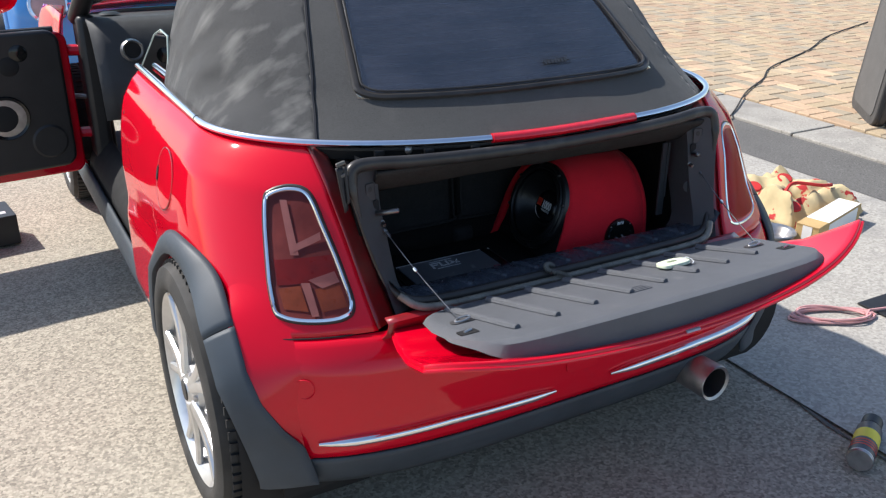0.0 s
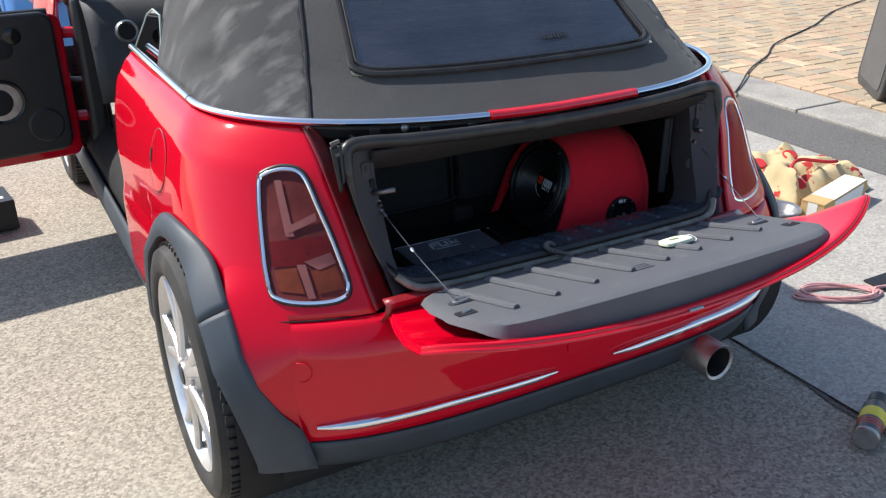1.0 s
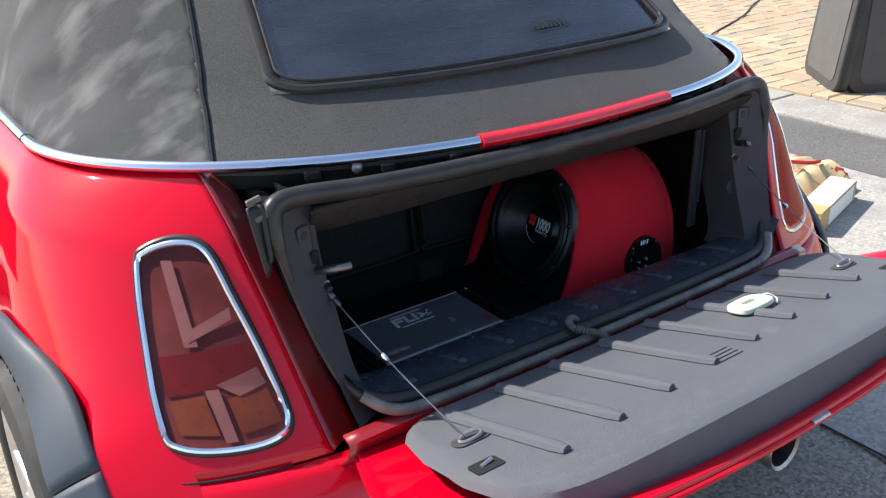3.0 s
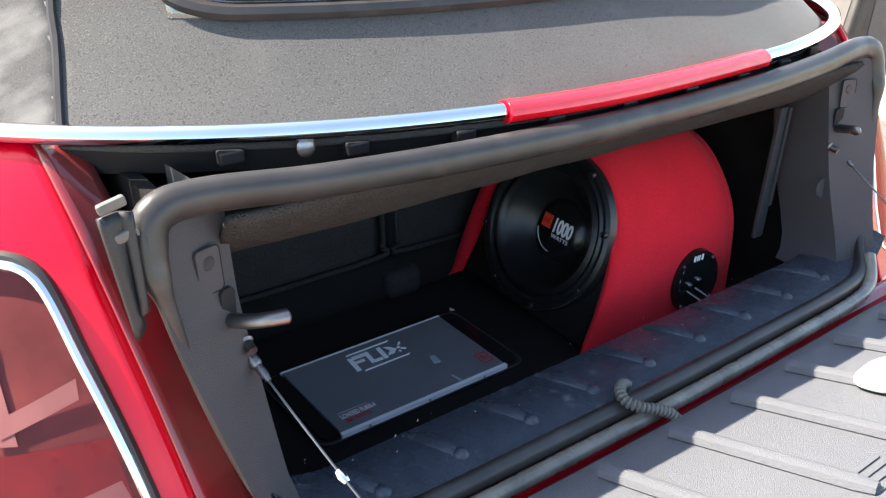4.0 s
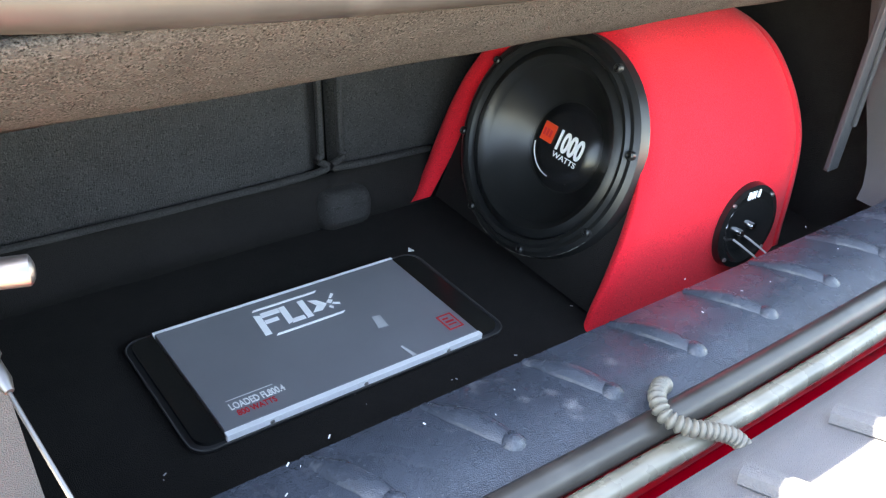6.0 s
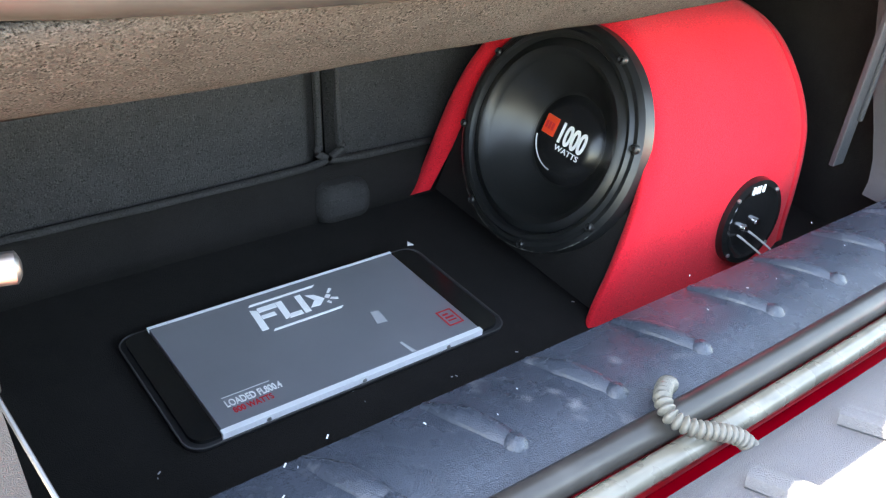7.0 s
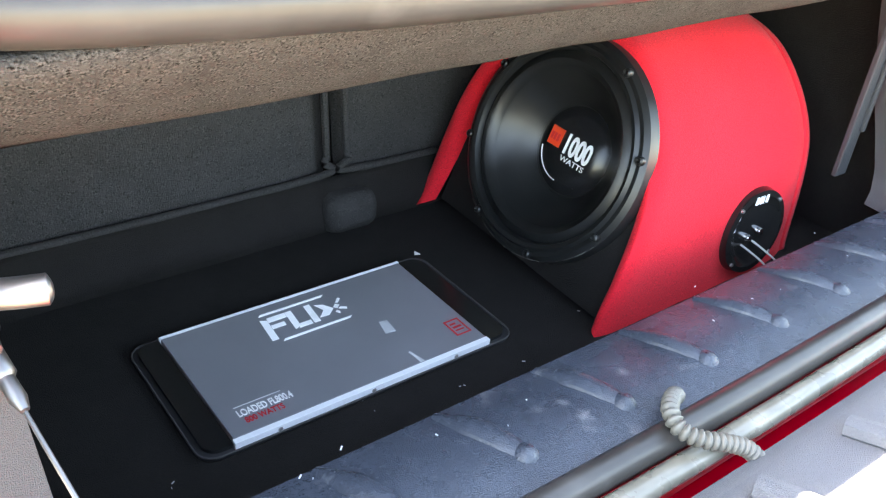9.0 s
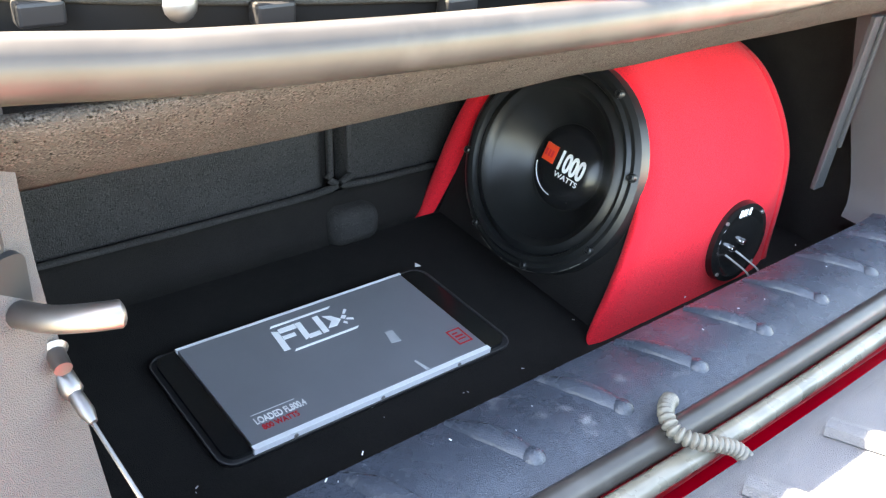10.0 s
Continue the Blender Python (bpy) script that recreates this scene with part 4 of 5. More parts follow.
part("seat_hinge_cover", grid(lambda u, v: ((2 * u - 1) * 0.455, 0.594 - 0.030 * math.sin(math.pi * (0.08 + 0.62 * v)) + 0.0025 * noise.noise(Vector((u * 14, v, 0))), 0.553 - 0.050 * v), 60, 10), CARPET, rear_seat, solid=0.006)
part("hinge_bracket", block(-0.066, 0.546, 0.503, -0.002, 0.60, 0.546), SEATCLOTH, rear_seat, bevel=0.014)

# load sill with ribs
def sill_top(u, v):
    x = (2 * u - 1) * 0.452
    k = max(0, abs(x) - 0.36) / 0.09
    y = 0.198 - 0.094 * v + 0.012 * k * k
    z = 0.600 + 0.007 * math.sin(math.pi * v) + 0.006 * v + 0.040 * k * k * k
    return (x, y, z)


load_sill = part("load_sill", joined(grid(sill_top, 80, 8), grid(lambda u, v: (sill_top(u, 0)[0], 0.198 + 0.003 * v, sill_top(u, 0)[2] - 0.10 * v), 40, 3)), SILL, car, "scuffed blue-grey plastic load sill")
for k in range(11):
    x = -0.439 + 0.0875 * k
    if abs(x) > 0.40:
        continue
    pts = [(x - 0.024 + 0.022 * t, 0.196 - 0.062 * t, 0.6005 + 0.0075 * math.sin(math.pi * 0.70 * t)) for t in np.linspace(0, 1, 11)]
    part("rib", tube(pts, lambda t: 0.0098 * min(1, 0.35 + 1.6 * t) if t < 0.9 else 0.0088, 10, flat=0.6), SILL, load_sill)
    e = pts[-1]
    part("rib_stud", lathe([(0, 0.0065), (0.005, 0.0058), (0.0085, 0.0025), (0.0105, -0.003)], 16, Matrix.Translation((e[0], e[1], e[2] + 0.0008))), SILL, load_sill)

# side pillars with their fittings
def pillar(u, v):
    z = 0.590 + 0.282 * u
    xi = tab(z, [(.59, .393), (.60, .410), (.618, .422), (.648, .428), (.69, .430), (.73, .432), (.775, .436), (.80, .437), (.872, .436)])
    xo = tab(z, [(.59, .458), (.66, .470), (.71, .482), (.76, .495), (.80, .504), (.84, .508), (.872, .508)])
    k = v
    x = xo + (xi - xo) * min(1, k * 1.25)
    y = 0.150 + 0.045 * u + 0.035 * min(1, k * 1.25) + 0.02 * max(0, k - 0.8) * 5 - 0.05 * (1 - u) ** 2
    if v > 0.8:
        y += (v - 0.8) * 0.35
        x += 0.01 * (v - 0.8) * 5
    return (-x, y, z)


for sgn in (1, -1):
    f = grid(pillar, 30, 15)
    rf = ([(-x * 0.945, y, z) for x, y, z in f[0]], [tuple(reversed(q)) for q in f[1]])
    pil = part("boot_pillar", f if sgn > 0 else rf, TRIM, car, "grey plastic side trim of the boot opening")
    sx = -1 if sgn > 0 else 0.945
    pm = axes((0.461 * sx, 0.2085, 0.826), (-0.30 * sx, -1, 0.1))
    part("cover_plate", moved(slab(rounded(-0.011, -0.018, 0.011, 0.018, 0.004), -0.002, 0.0015), pm), TRIM, pil)
    part("plate_groove", moved(tube([(x, y, 0.0012) for x, y in rounded(-0.0115, -0.0185, 0.0115, 0.0185, 0.004)], 0.0008, 5, closed=True), pm), DARK, pil)
    part("finger_notch", lathe([(0, 0.002), (0.005, 0.0022), (0.0065, 0.001)], 14, pm @ Matrix.Translation((0, 0.006, 0.0))), BLACK, pil)
    sl = axes((0.449 * sx, 0.2075, 0.790), (-0.3 * sx, -1, 0.0))
    # dark plate on the surface, painted for the slot's shade
    part("hook_slot", moved(slab(rounded(-0.007, -0.018, 0.007, 0.018, 0.005), -0.002, 0.002), sl), DARK, pil)
    hook = part("hook", tube(spline([(0.450 * sx, 0.206, 0.780), (0.441 * sx, 0.186, 0.786), (0.430 * sx, 0.173, 0.791), (0.421 * sx, 0.167, 0.793), (0.417 * sx, 0.166, 0.793)], 5), lambda t: 0.0068 if t < 0.86 else 0.0068 - 0.03 * (t - 0.86), 12, flat=0.85), DULL, pil, "steel catch")
    part("cable_bolt", lathe([(0, 0.012), (0.004, 0.012), (0.0045, 0.002), (0.0065, 0.0)], 14, axes((0.438 * sx, 0.203, 0.757), (0, -1, -0.2))), DULL, pil)
    part("scratch", tube(spline([(0.447 * sx, 0.2035, 0.768), (0.450 * sx, 0.2015, 0.752), (0.459 * sx, 0.1945, 0.738)], 4), 0.0008, 5), DARK, pil)

for k, (y, z0, z1) in enumerate(((0.262, 0.605, 0.80),)):
    rail = part("side_rail", joined(block(0.378, y, z0, 0.398, y + 0.006, z1), block(0.392, y - 0.004, z0 + 0.05, 0.398, y, z1)), DASH, car, "dark side rail", smooth=False, bevel=0.001)
part("blank_cap", lathe([(0, 0.002), (0.0135, 0.002), (0.0148, 0.0)], 26, axes((0.412, 0.196, 0.700), (-0.3, -1, 0.1))), TRIM, car)

# conduit looping over the seal
cp = spline([(-.050, .128, .602), (-.056, .119, .610), (-.070, .113, .620), (-.086, .103, .624), (-.091, .090, .621), (-.083, .078, .618), (-.068, .070, .614), (-.053, .063, .607), (-.044, .056, .597)], 40)
run = [0.0]
for p0, p1 in zip(cp, cp[1:]):
    run.append(run[-1] + (p1 - p0).length)
part("conduit", tube(cp, lambda t: 0.0036 + 0.0026 * abs(math.sin(math.pi * run[int(round(t * (len(cp) - 1)))] / 0.0048)), 12), CONDUIT, car, "grey corrugated wiring conduit")

# exhaust
em = axes((0.388, -0.002, 0.235), (0.03, -1, 0.02))
exhaust = part("exhaust", lathe([(0.040, 0.0), (0.047, 0.004), (0.0485, 0.0), (0.048, -0.10), (0.042, -0.16), (0.030, -0.22), (0.030, -0.5)], 36, em), STEEL, car, "steel exhaust tailpipe")
part("tip_bore", lathe([(0.040, 0.0), (0.037, -0.01), (0.036, -0.10), (0, -0.10)], 30, em), DARK, exhaust)
part("silencer", tube([(-0.05, 0.20, 0.205), (0.10, 0.17, 0.20), (0.36, 0.17, 0.20)], 0.06, 14, flat=0.8), STEEL, exhaust)

# ---- cabin and front of the car ----
part("bulkhead", block(-0.62, 0.645, 0.40, 0.62, 0.665, 0.93), DARK, car, smooth=False)
part("cabin_floor", block(-0.74, 0.66, 0.24, 0.74, 2.6, 0.27), DARK, car, smooth=False)
for sx in (-0.34, 0.34):
    seat = empty("front_seat", (sx, 1.5, 0.3))
    seat.parent = car
    seat.matrix_parent_inverse = car.matrix_world.inverted()
    part("backrest", block(sx - 0.22, 1.30, 0.45, sx + 0.22, 1.42, 0.98), SEATCLOTH, seat, bevel=0.05)
    part("cushion", block(sx - 0.23, 1.40, 0.36, sx + 0.23, 1.88, 0.50), SEATCLOTH, seat, bevel=0.05)
    part("headrest", block(sx - 0.12, 1.30, 1.02, sx + 0.12, 1.40, 1.20), SEATCLOTH, seat, bevel=0.04)
    part("rear_headrest", block(sx * 0.75 - 0.11, 0.80, 0.98, sx * 0.75 + 0.11, 0.88, 1.12), SEATCLOTH, rear_seat, bevel=0.035)
dash = part("dashboard", grid(lambda u, v: ((2 * u - 1) * 0.70, 2.08 + 0.42 * v - 0.05 * math.sin(math.pi * u), 0.56 + 0.36 * math.sin(min(1, v * 2.2) * math.pi / 2) ** 0.7 - 0.02 * v), 30, 14), DASH, car, "black dashboard", solid=0.02)
vm = axes((-0.575, 2.075, 0.815), (-0.05, -1, 0.15))
part("air_vent", lathe([(0.030, 0.002), (0.036, 0.010), (0.040, 0.004), (0.042, -0.02)], 30, vm), STEEL, dash, "round air vent with silver bezel")
part("vent_core", lathe([(0, 0.004), (0.030, 0.002)], 24, vm), DARK, dash)
part("speaker_grille", lathe([(0.0, 0.006), (0.03, 0.005), (0.04, 0.0)], 24, axes((-0.60, 2.34, 0.915), (0, 0, 1), (0, 1, 0))), BLACK, dash)
for sgn in (1, -1):
    pil = tube(spline([(-0.715 * sgn, 2.38, 0.90), (-0.66 * sgn, 2.16, 1.10), (-0.58 * sgn, 1.90, 1.34)], 6), 0.036, 10)
    part("windscreen_pillar", pil, BLACK, car)
    part("door_pillar", block(min(-0.73 * sgn, -0.66 * sgn), 2.28, 0.25, max(-0.73 * sgn, -0.66 * sgn), 2.44, 0.92), BLACK, car, bevel=0.02)
    part("door_shut", block(min(-0.76 * sgn, -0.66 * sgn), 1.245, 0.28, max(-0.76 * sgn, -0.66 * sgn), 1.27, 0.80), DARK, car, bevel=0.015)
    fen = grid(lambda u, v: (-(0.70 + 0.10 * math.sin(math.pi * (0.15 + 0.75 * (1 - v))) ** 0.6) * sgn * (1 - 0.25 * max(0, u - 0.6) ** 2 * 4), 2.42 + 1.05 * u,
               (0.30 + math.sqrt(max(0.0, 0.335 ** 2 - (2.42 + 1.05 * u - 2.955) ** 2)) if abs(2.42 + 1.05 * u - 2.955) < 0.335 else 0.28) * (1 - v) + 0.91 * v - 0.10 * u * u * v), 40, 12)
    part("front_wing", fen, PAINT, car, "red front wing", solid=0.006)
    fl = grid(lambda u, v: (-(0.80 + 0.022 * math.sin(math.pi * v)) * sgn, 2.955 + (0.318 + 0.055 * v) * math.cos(radians(-5 + 190 * u)), 0.30 + (0.318 + 0.055 * v) * math.sin(radians(-5 + 190 * u))), 36, 5)
    part("arch_flare", fl, CLADDING, car, "black plastic wheel arch trim", solid=0.005)
part("bonnet", grid(lambda u, v: ((2 * u - 1) * 0.70 * (1 - 0.12 * v * v), 2.45 + 1.02 * v, 0.925 - 0.16 * v * v + 0.03 * (1 - (2 * u - 1) ** 2)), 24, 14), PAINT, car, "red bonnet", solid=0.006)
part("windscreen", grid(lambda u, v: ((2 * u - 1) * (0.68 - 0.13 * v), 2.42 - 0.53 * v - 0.05 * (1 - abs(2 * u - 1)), 0.925 + 0.42 * v), 16, 8), CLEAR, car, solid=0.005).visible_shadow = False
part("windscreen_header", tube([(-0.56, 1.90, 1.345), (0, 1.87, 1.365), (0.56, 1.90, 1.345)], 0.03, 8), BLACK, car)

# open door, hinged at the front
DH, DD = Vector((-0.775, 2.38, 0)), Vector((-0.995, -0.10, 0)).normalized()
DN = Vector((DD.y, -DD.x, 0))                  # towards the tail, the lining's side
if DN.y > 0:
    DN = -DN
door = empty("door", tuple(DH))
door.parent = car
door.matrix_parent_inverse = car.matrix_world.inverted()


def door_at(a, z, d):
    p = DH + DD * a + DN * d
    return (p.x, p.y, z)


def door_plate(a0, a1, z0, z1, d0, d1, r=0.05):
    o = rounded(a0, z0, a1, z1, r)
    n = len(o)
    v = [door_at(a, z, d0) for a, z in o] + [door_at(a, z, d1) for a, z in o]
    return v, [tuple(reversed(range(n))), tuple(range(n, 2 * n))] + [(i, (i + 1) % n, n + (i + 1) % n, n + i) for i in range(n)]


def door_disc(a, z, d, prof, sides=30):
    m = axes(door_at(a, z, d), DN)
    return lathe(prof, sides, m)


part("door_shell", door_plate(0.0, 1.16, 0.305, 0.86, -0.05, 0.045, 0.04), PAINT, door, "red door shell", bevel=0.008)
lining = part("door_lining", door_plate(0.035, 1.12, 0.345, 0.875, 0.046, 0.085, 0.05), BLACK, door, "black door lining with its speaker grille removed", bevel=0.012)
part("speaker_ring", door_disc(0.265, 0.565, 0.086, [(0.070, 0.004), (0.080, 0.008), (0.084, 0.0)]), GLOSS, lining)
part("speaker_plate", door_disc(0.265, 0.565, 0.083, [(0, 0.005), (0.03, 0.007), (0.071, 0.005)]), STEEL, lining, "bare silver speaker mounting plate")
# dark discs laid on top paint the shade inside two openings
part("speaker_hole", door_disc(0.275, 0.565, 0.088, [(0, 0.004), (0.045, 0.0045), (0.05, 0.003)]), DARK, lining)
part("handle_opening", door_disc(0.225, 0.755, 0.086, [(0, 0.002), (0.03, 0.004), (0.036, 0.0)]), DARK, lining)
part("tweeter_cover", door_disc(0.185, 0.80, 0.086, [(0, 0.004), (0.026, 0.004), (0.032, 0.0)]), GLOSS, lining)
part("bottle_bin", door_disc(0.125, 0.455, 0.086, [(0, 0.005), (0.058, 0.006), (0.066, 0.0)]), BLACK, lining)
part("window_line_seal", tube([door_at(0.04, 0.868, 0.02), door_at(1.14, 0.868, 0.02)], 0.012, 8), RUBBER, door)
part("door_check", tube([door_at(0.0, 0.60, 0.0), (-0.70, 2.33, 0.60)], 0.010, 6), STEEL, door)
for z in (0.45, 0.78):
    part("hinge", tube([door_at(0.02, z, -0.01), (-0.715, 2.37, z)], 0.022, 8), PAINT, door)
part("mirror", moved(lathe([(0, 0.03), (0.05, 0.026), (0.075, 0.0), (0.078, -0.05), (0.05, -0.09), (0, -0.10)], 20), Matrix.Translation(door_at(0.20, 0.98, -0.14)) @ axes((0, 0, 0), DN) @ Matrix.Diagonal((1.15, 0.85, 1, 1))), PAINT, door, "red mirror housing")

# ---- what is in the boot ----
amp = empty("amplifier", (-0.155, 0.394, 0.508))
tagged(amp, "brushed silver car amplifier with black ends set flush in boot floor", "amplifier")
part("surround", moved(slab(rounded(-0.3030, 0.3175, -0.0015, 0.4690, 0.015), 0.509, 0.5125), Matrix()), BLACK, amp, "thin black border", bevel=0.001)
part("surround_edge", tube([(x, y, 0.5128) for x, y in rounded(-0.3030, 0.3175, -0.0015, 0.4690, 0.015)], 0.0008, 6, closed=True), TRIM, amp)
part("end_cap", slab([(-0.277, 0.4645), *[q for q in rounded(-0.298, 0.3215, -0.20, 0.4645, 0.012) if q[0] < -0.277], (-0.277, 0.3215)], 0.5126, 0.5160), GLOSS, amp, "gloss black end cap", smooth=False)
part("end_cap", slab([(-0.032, 0.3215), *[q for q in rounded(-0.10, 0.3215, -0.0075, 0.4645, 0.012) if q[0] > -0.032 and q[1] < 0.39], *[q for q in rounded(-0.10, 0.3215, -0.0075, 0.4645, 0.012) if q[0] > -0.032 and q[1] > 0.39], (-0.032, 0.4645)], 0.5126, 0.5160), GLOSS, amp, "gloss black end cap", smooth=False)
part("cover", block(-0.276, 0.3240, 0.5126, -0.033, 0.4616, 0.5185), AMPTOP, amp, "brushed aluminium cover", smooth=False, bevel=0.0006)
part("front_edge", block(-0.277, 0.3185, 0.512, -0.032, 0.3238, 0.5184), AMPEDGE, amp, smooth=False)
part("back_edge", block(-0.277, 0.4618, 0.512, -0.032, 0.4648, 0.5186), AMPEDGE, amp, smooth=False)
for x in (-0.24, -0.155, -0.07):
    part("edge_screw", lathe([(0, 0.0008), (0.0018, 0.0006), (0.002, 0)], 10, axes((x, 0.3184, 0.515), (0, -1, 0))), STEEL, amp)


def flat_shape(points, z=0.5186, h=0.0004):
    return slab(points, z, z + h)


def logo(x0, y0, s):
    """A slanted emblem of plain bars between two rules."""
    q = lambda pts: [(x0 + (px + 0.10 * py) * s, y0 + py * s) for px, py in pts]
    bars = [[(0.0, 1.38), (2.95, 1.38), (3.1, 1.50), (0.1, 1.50)], [(0.35, -0.50), (3.45, -0.50), (3.6, -0.38), (0.45, -0.38)],
            [(-0.05, -0.28), (0.24, -0.28), (0.24, 1.02), (-0.05, 1.16)], [(0.26, 0.86), (1.08, 0.86), (1.08, 1.16), (0.26, 1.16)], [(0.26, 0.40), (0.86, 0.40), (0.86, 0.64), (0.26, 0.64)],
            [(1.10, -0.06), (1.38, 0.06), (1.38, 1.16), (1.10, 1.16)], [(1.28, -0.06), (1.90, -0.06), (1.90, 0.20), (1.40, 0.20)],
            [(1.98, -0.06), (2.26, -0.06), (2.26, 1.16), (1.98, 1.16)],
            [(2.32, 0.14), (2.75, 0.10), (3.10, 0.42), (2.78, 0.86), (2.42, 1.00), (2.66, 0.52)], [(3.12, 0.50), (3.28, 0.36), (3.44, 0.52), (3.28, 0.66)],
            [(3.30, 0.30), (3.62, 0.12), (3.66, 0.24), (3.40, 0.38)], [(3.34, 0.74), (3.56, 1.00), (3.66, 0.90), (3.44, 0.68)], [(3.08, 0.16), (3.22, -0.02), (3.28, 0.10), (3.18, 0.24)]]
    return joined(*[flat_shape(q(b)) for b in bars])


part("emblem", logo(-0.1955, 0.4185, 0.0215), material("emblem_white", (0.95, 0.95, 0.96), 0.3, vary=0.02), amp, "white slanted emblem", smooth=False)
text("model_print", "LOADED FL800.4", 0.0105, Matrix.Translation((-0.239, 0.3455, 0.5188)), WHITE, amp, 0.0002, 0.60, bold=0.0002)
text("power_print", "800 WATTS", 0.0085, Matrix.Translation((-0.2435, 0.3365, 0.5188)), REDPRINT, amp, 0.0001, 0.75, bold=0.0002)
part("print_line", flat_shape([(-0.262, 0.3533), (-0.222, 0.3533), (-0.222, 0.3538), (-0.262, 0.3538)]), GREYPRINT, amp, smooth=False)
for x0, y0, x1, y1 in ((-.0545, .337, -.0385, .3385), (-.0545, .3575, -.0385, .359), (-.0545, .3385, -.053, .3575), (-.040, .3385, -.0385, .3575), (-.051, .343, -.042, .3445), (-.051, .347, -.042, .3495), (-.051, .352, -.045, .354)):
    part("quality_mark", flat_shape([(x0, y0), (x1, y0), (x1, y1), (x0, y1)]), REDPRINT, amp, smooth=False)
part("scratch", flat_shape([(-0.104, 0.3245), (-0.100, 0.3245), (-0.104, 0.341), (-0.106, 0.340)]), GREYPRINT, amp, smooth=False)
part("sticker_scrap", flat_shape([(-0.108, 0.372), (-0.098, 0.371), (-0.096, 0.388), (-0.104, 0.389)]), material("scrap", (0.45, 0.46, 0.48), 0.5), amp, smooth=False)
amp.matrix_world = Matrix.Translation((-0.1595, 0.3955, 0.504))

# subwoofer box
FN = Vector((-1, 0, 0.36)).normalized()
FC = Vector((0.108, 0.415, 0.631))
FLOOR_Z = 0.504


def face_x(z, d=0.0):
    """The baffle's plane, leaning away from the floor's edge."""
    return 0.060 + 0.36 * (z - FLOOR_Z) + d


PROFILE = [(.278, .504), (.280, .525), (.282, .573), (.286, .614), (.294, .647), (.313, .682), (.340, .713), (.370, .734), (.405, .746), (.445, .750), (.490, .744), (.527, .722),
           (.555, .682), (.568, .635), (.571, .575), (.569, .504)]
prof = spline([(0, y, z) for y, z in PROFILE], 5)
NP = len(prof) - 1
subbox = empty("subwoofer_box", (0.22, 0.42, FLOOR_Z))
tagged(subbox, "rounded red carpeted subwoofer enclosure with a black baffle", "subwoofer")
cy, cz = 0.425, FLOOR_Z


def band(u, v):
    """The carpet wrap: v 0 at the padded rim round the baffle, 1 at the far end."""
    p = prof[min(NP, int(round(u * NP)))]
    x0 = face_x(p.z)
    x = x0 + (0.362 + 0.06 * (p.y - 0.28) - x0) * v
    rim = 0.012 * max(0, 1 - v * 11) ** 2.2
    r = max(0.0, v - 0.80) / 0.20
    k = 1 - 0.06 * r ** 2.4
    lump = 0.0012 * noise.noise(Vector((x * 14, p.y * 14, p.z * 14)))
    return (x, cy + (p.y - cy) * k * (1 - rim * 2), cz + (p.z - cz + lump) * k - rim * min(1, (p.z - cz) / 0.05))


def rim_roll(u, v):
    """The rim's soft roll back to the baffle board."""
    p = prof[min(NP, int(round(u * NP)))]
    far = min(1, max(0, (p.y - 0.46) / 0.06))
    q = Vector(band(u, 0))
    a = math.pi * v
    w = 0.006 + 0.007 * far
    inward = Vector((0, cy - q.y, cz + 0.10 - q.z)).normalized()
    return tuple(q + inward * w * (1 - math.cos(a)) + Vector((-0.010 * math.sin(a) * (0.5 + 0.5 * far), 0, 0)) + Vector((0.010 * v, 0, 0)))


part("carpet_wrap", grid(band, NP, 40), REDCARPET, subbox, "red carpet wrap")
part("rim_roll", grid(rim_roll, NP, 8), REDCARPET, subbox)
part("end_panel", ([band(i / NP, 1.0) for i in range(NP + 1)], [tuple(range(NP + 1))]), REDCARPET, subbox, solid=0.01)
fm2 = axes(FC + FN * 0.003, FN)


def baffle(u, v):
    i = min(NP, int(round(u * (NP + 1))))
    if u >= 0.999:
        i = 0
    rim = Vector(rim_roll(i / NP, 1.0))
    rim.x = face_x(rim.z, 0.012)
    q = fm2.inverted() @ rim
    d = Vector((q.x, q.y, 0)).normalized() * 0.104
    hole = fm2 @ Vector((d.x, d.y, -0.010))
    return tuple(rim.lerp(hole, v))


part("baffle", grid(baffle, NP + 1, 3), CARPET, subbox, "black carpeted baffle")

spk = empty("speaker", tuple(FC))
spk.parent = subbox
spk.matrix_parent_inverse = subbox.matrix_world.inverted()
part("speaker_frame", lathe([(0.096, 0.004), (0.099, 0.007), (0.108, 0.0075), (0.1130, 0.004), (0.1145, -0.008)], 64, fm2), CONE, spk, "black speaker frame")
part("gasket", lathe([(0.0945, 0.003), (0.097, 0.0095), (0.101, 0.011), (0.104, 0.0075)], 64, fm2), CONE, spk)
part("surround_roll", lathe([(0.078, -0.002), (0.081, 0.004), (0.086, 0.007), (0.091, 0.005), (0.096, 0.001)], 64, fm2), CONE, spk, "rubber surround")
part("cone", lathe([(0.079, -0.001), (0.076, -0.006), (0.062, -0.018), (0.050, -0.029), (0.045, -0.034)], 64, fm2), CONE, spk, "glossy black cone")
part("dust_cap", lathe([(0.0, -0.0200), (0.018, -0.0205), (0.031, -0.0225), (0.040, -0.0275), (0.0465, -0.0345)], 56, fm2), GLOSSCAP, spk, "domed dust cap")
part("cap_ring", lathe([(0.0445, -0.034), (0.047, -0.0315), (0.0495, -0.0325)], 56, fm2), CONE, spk)
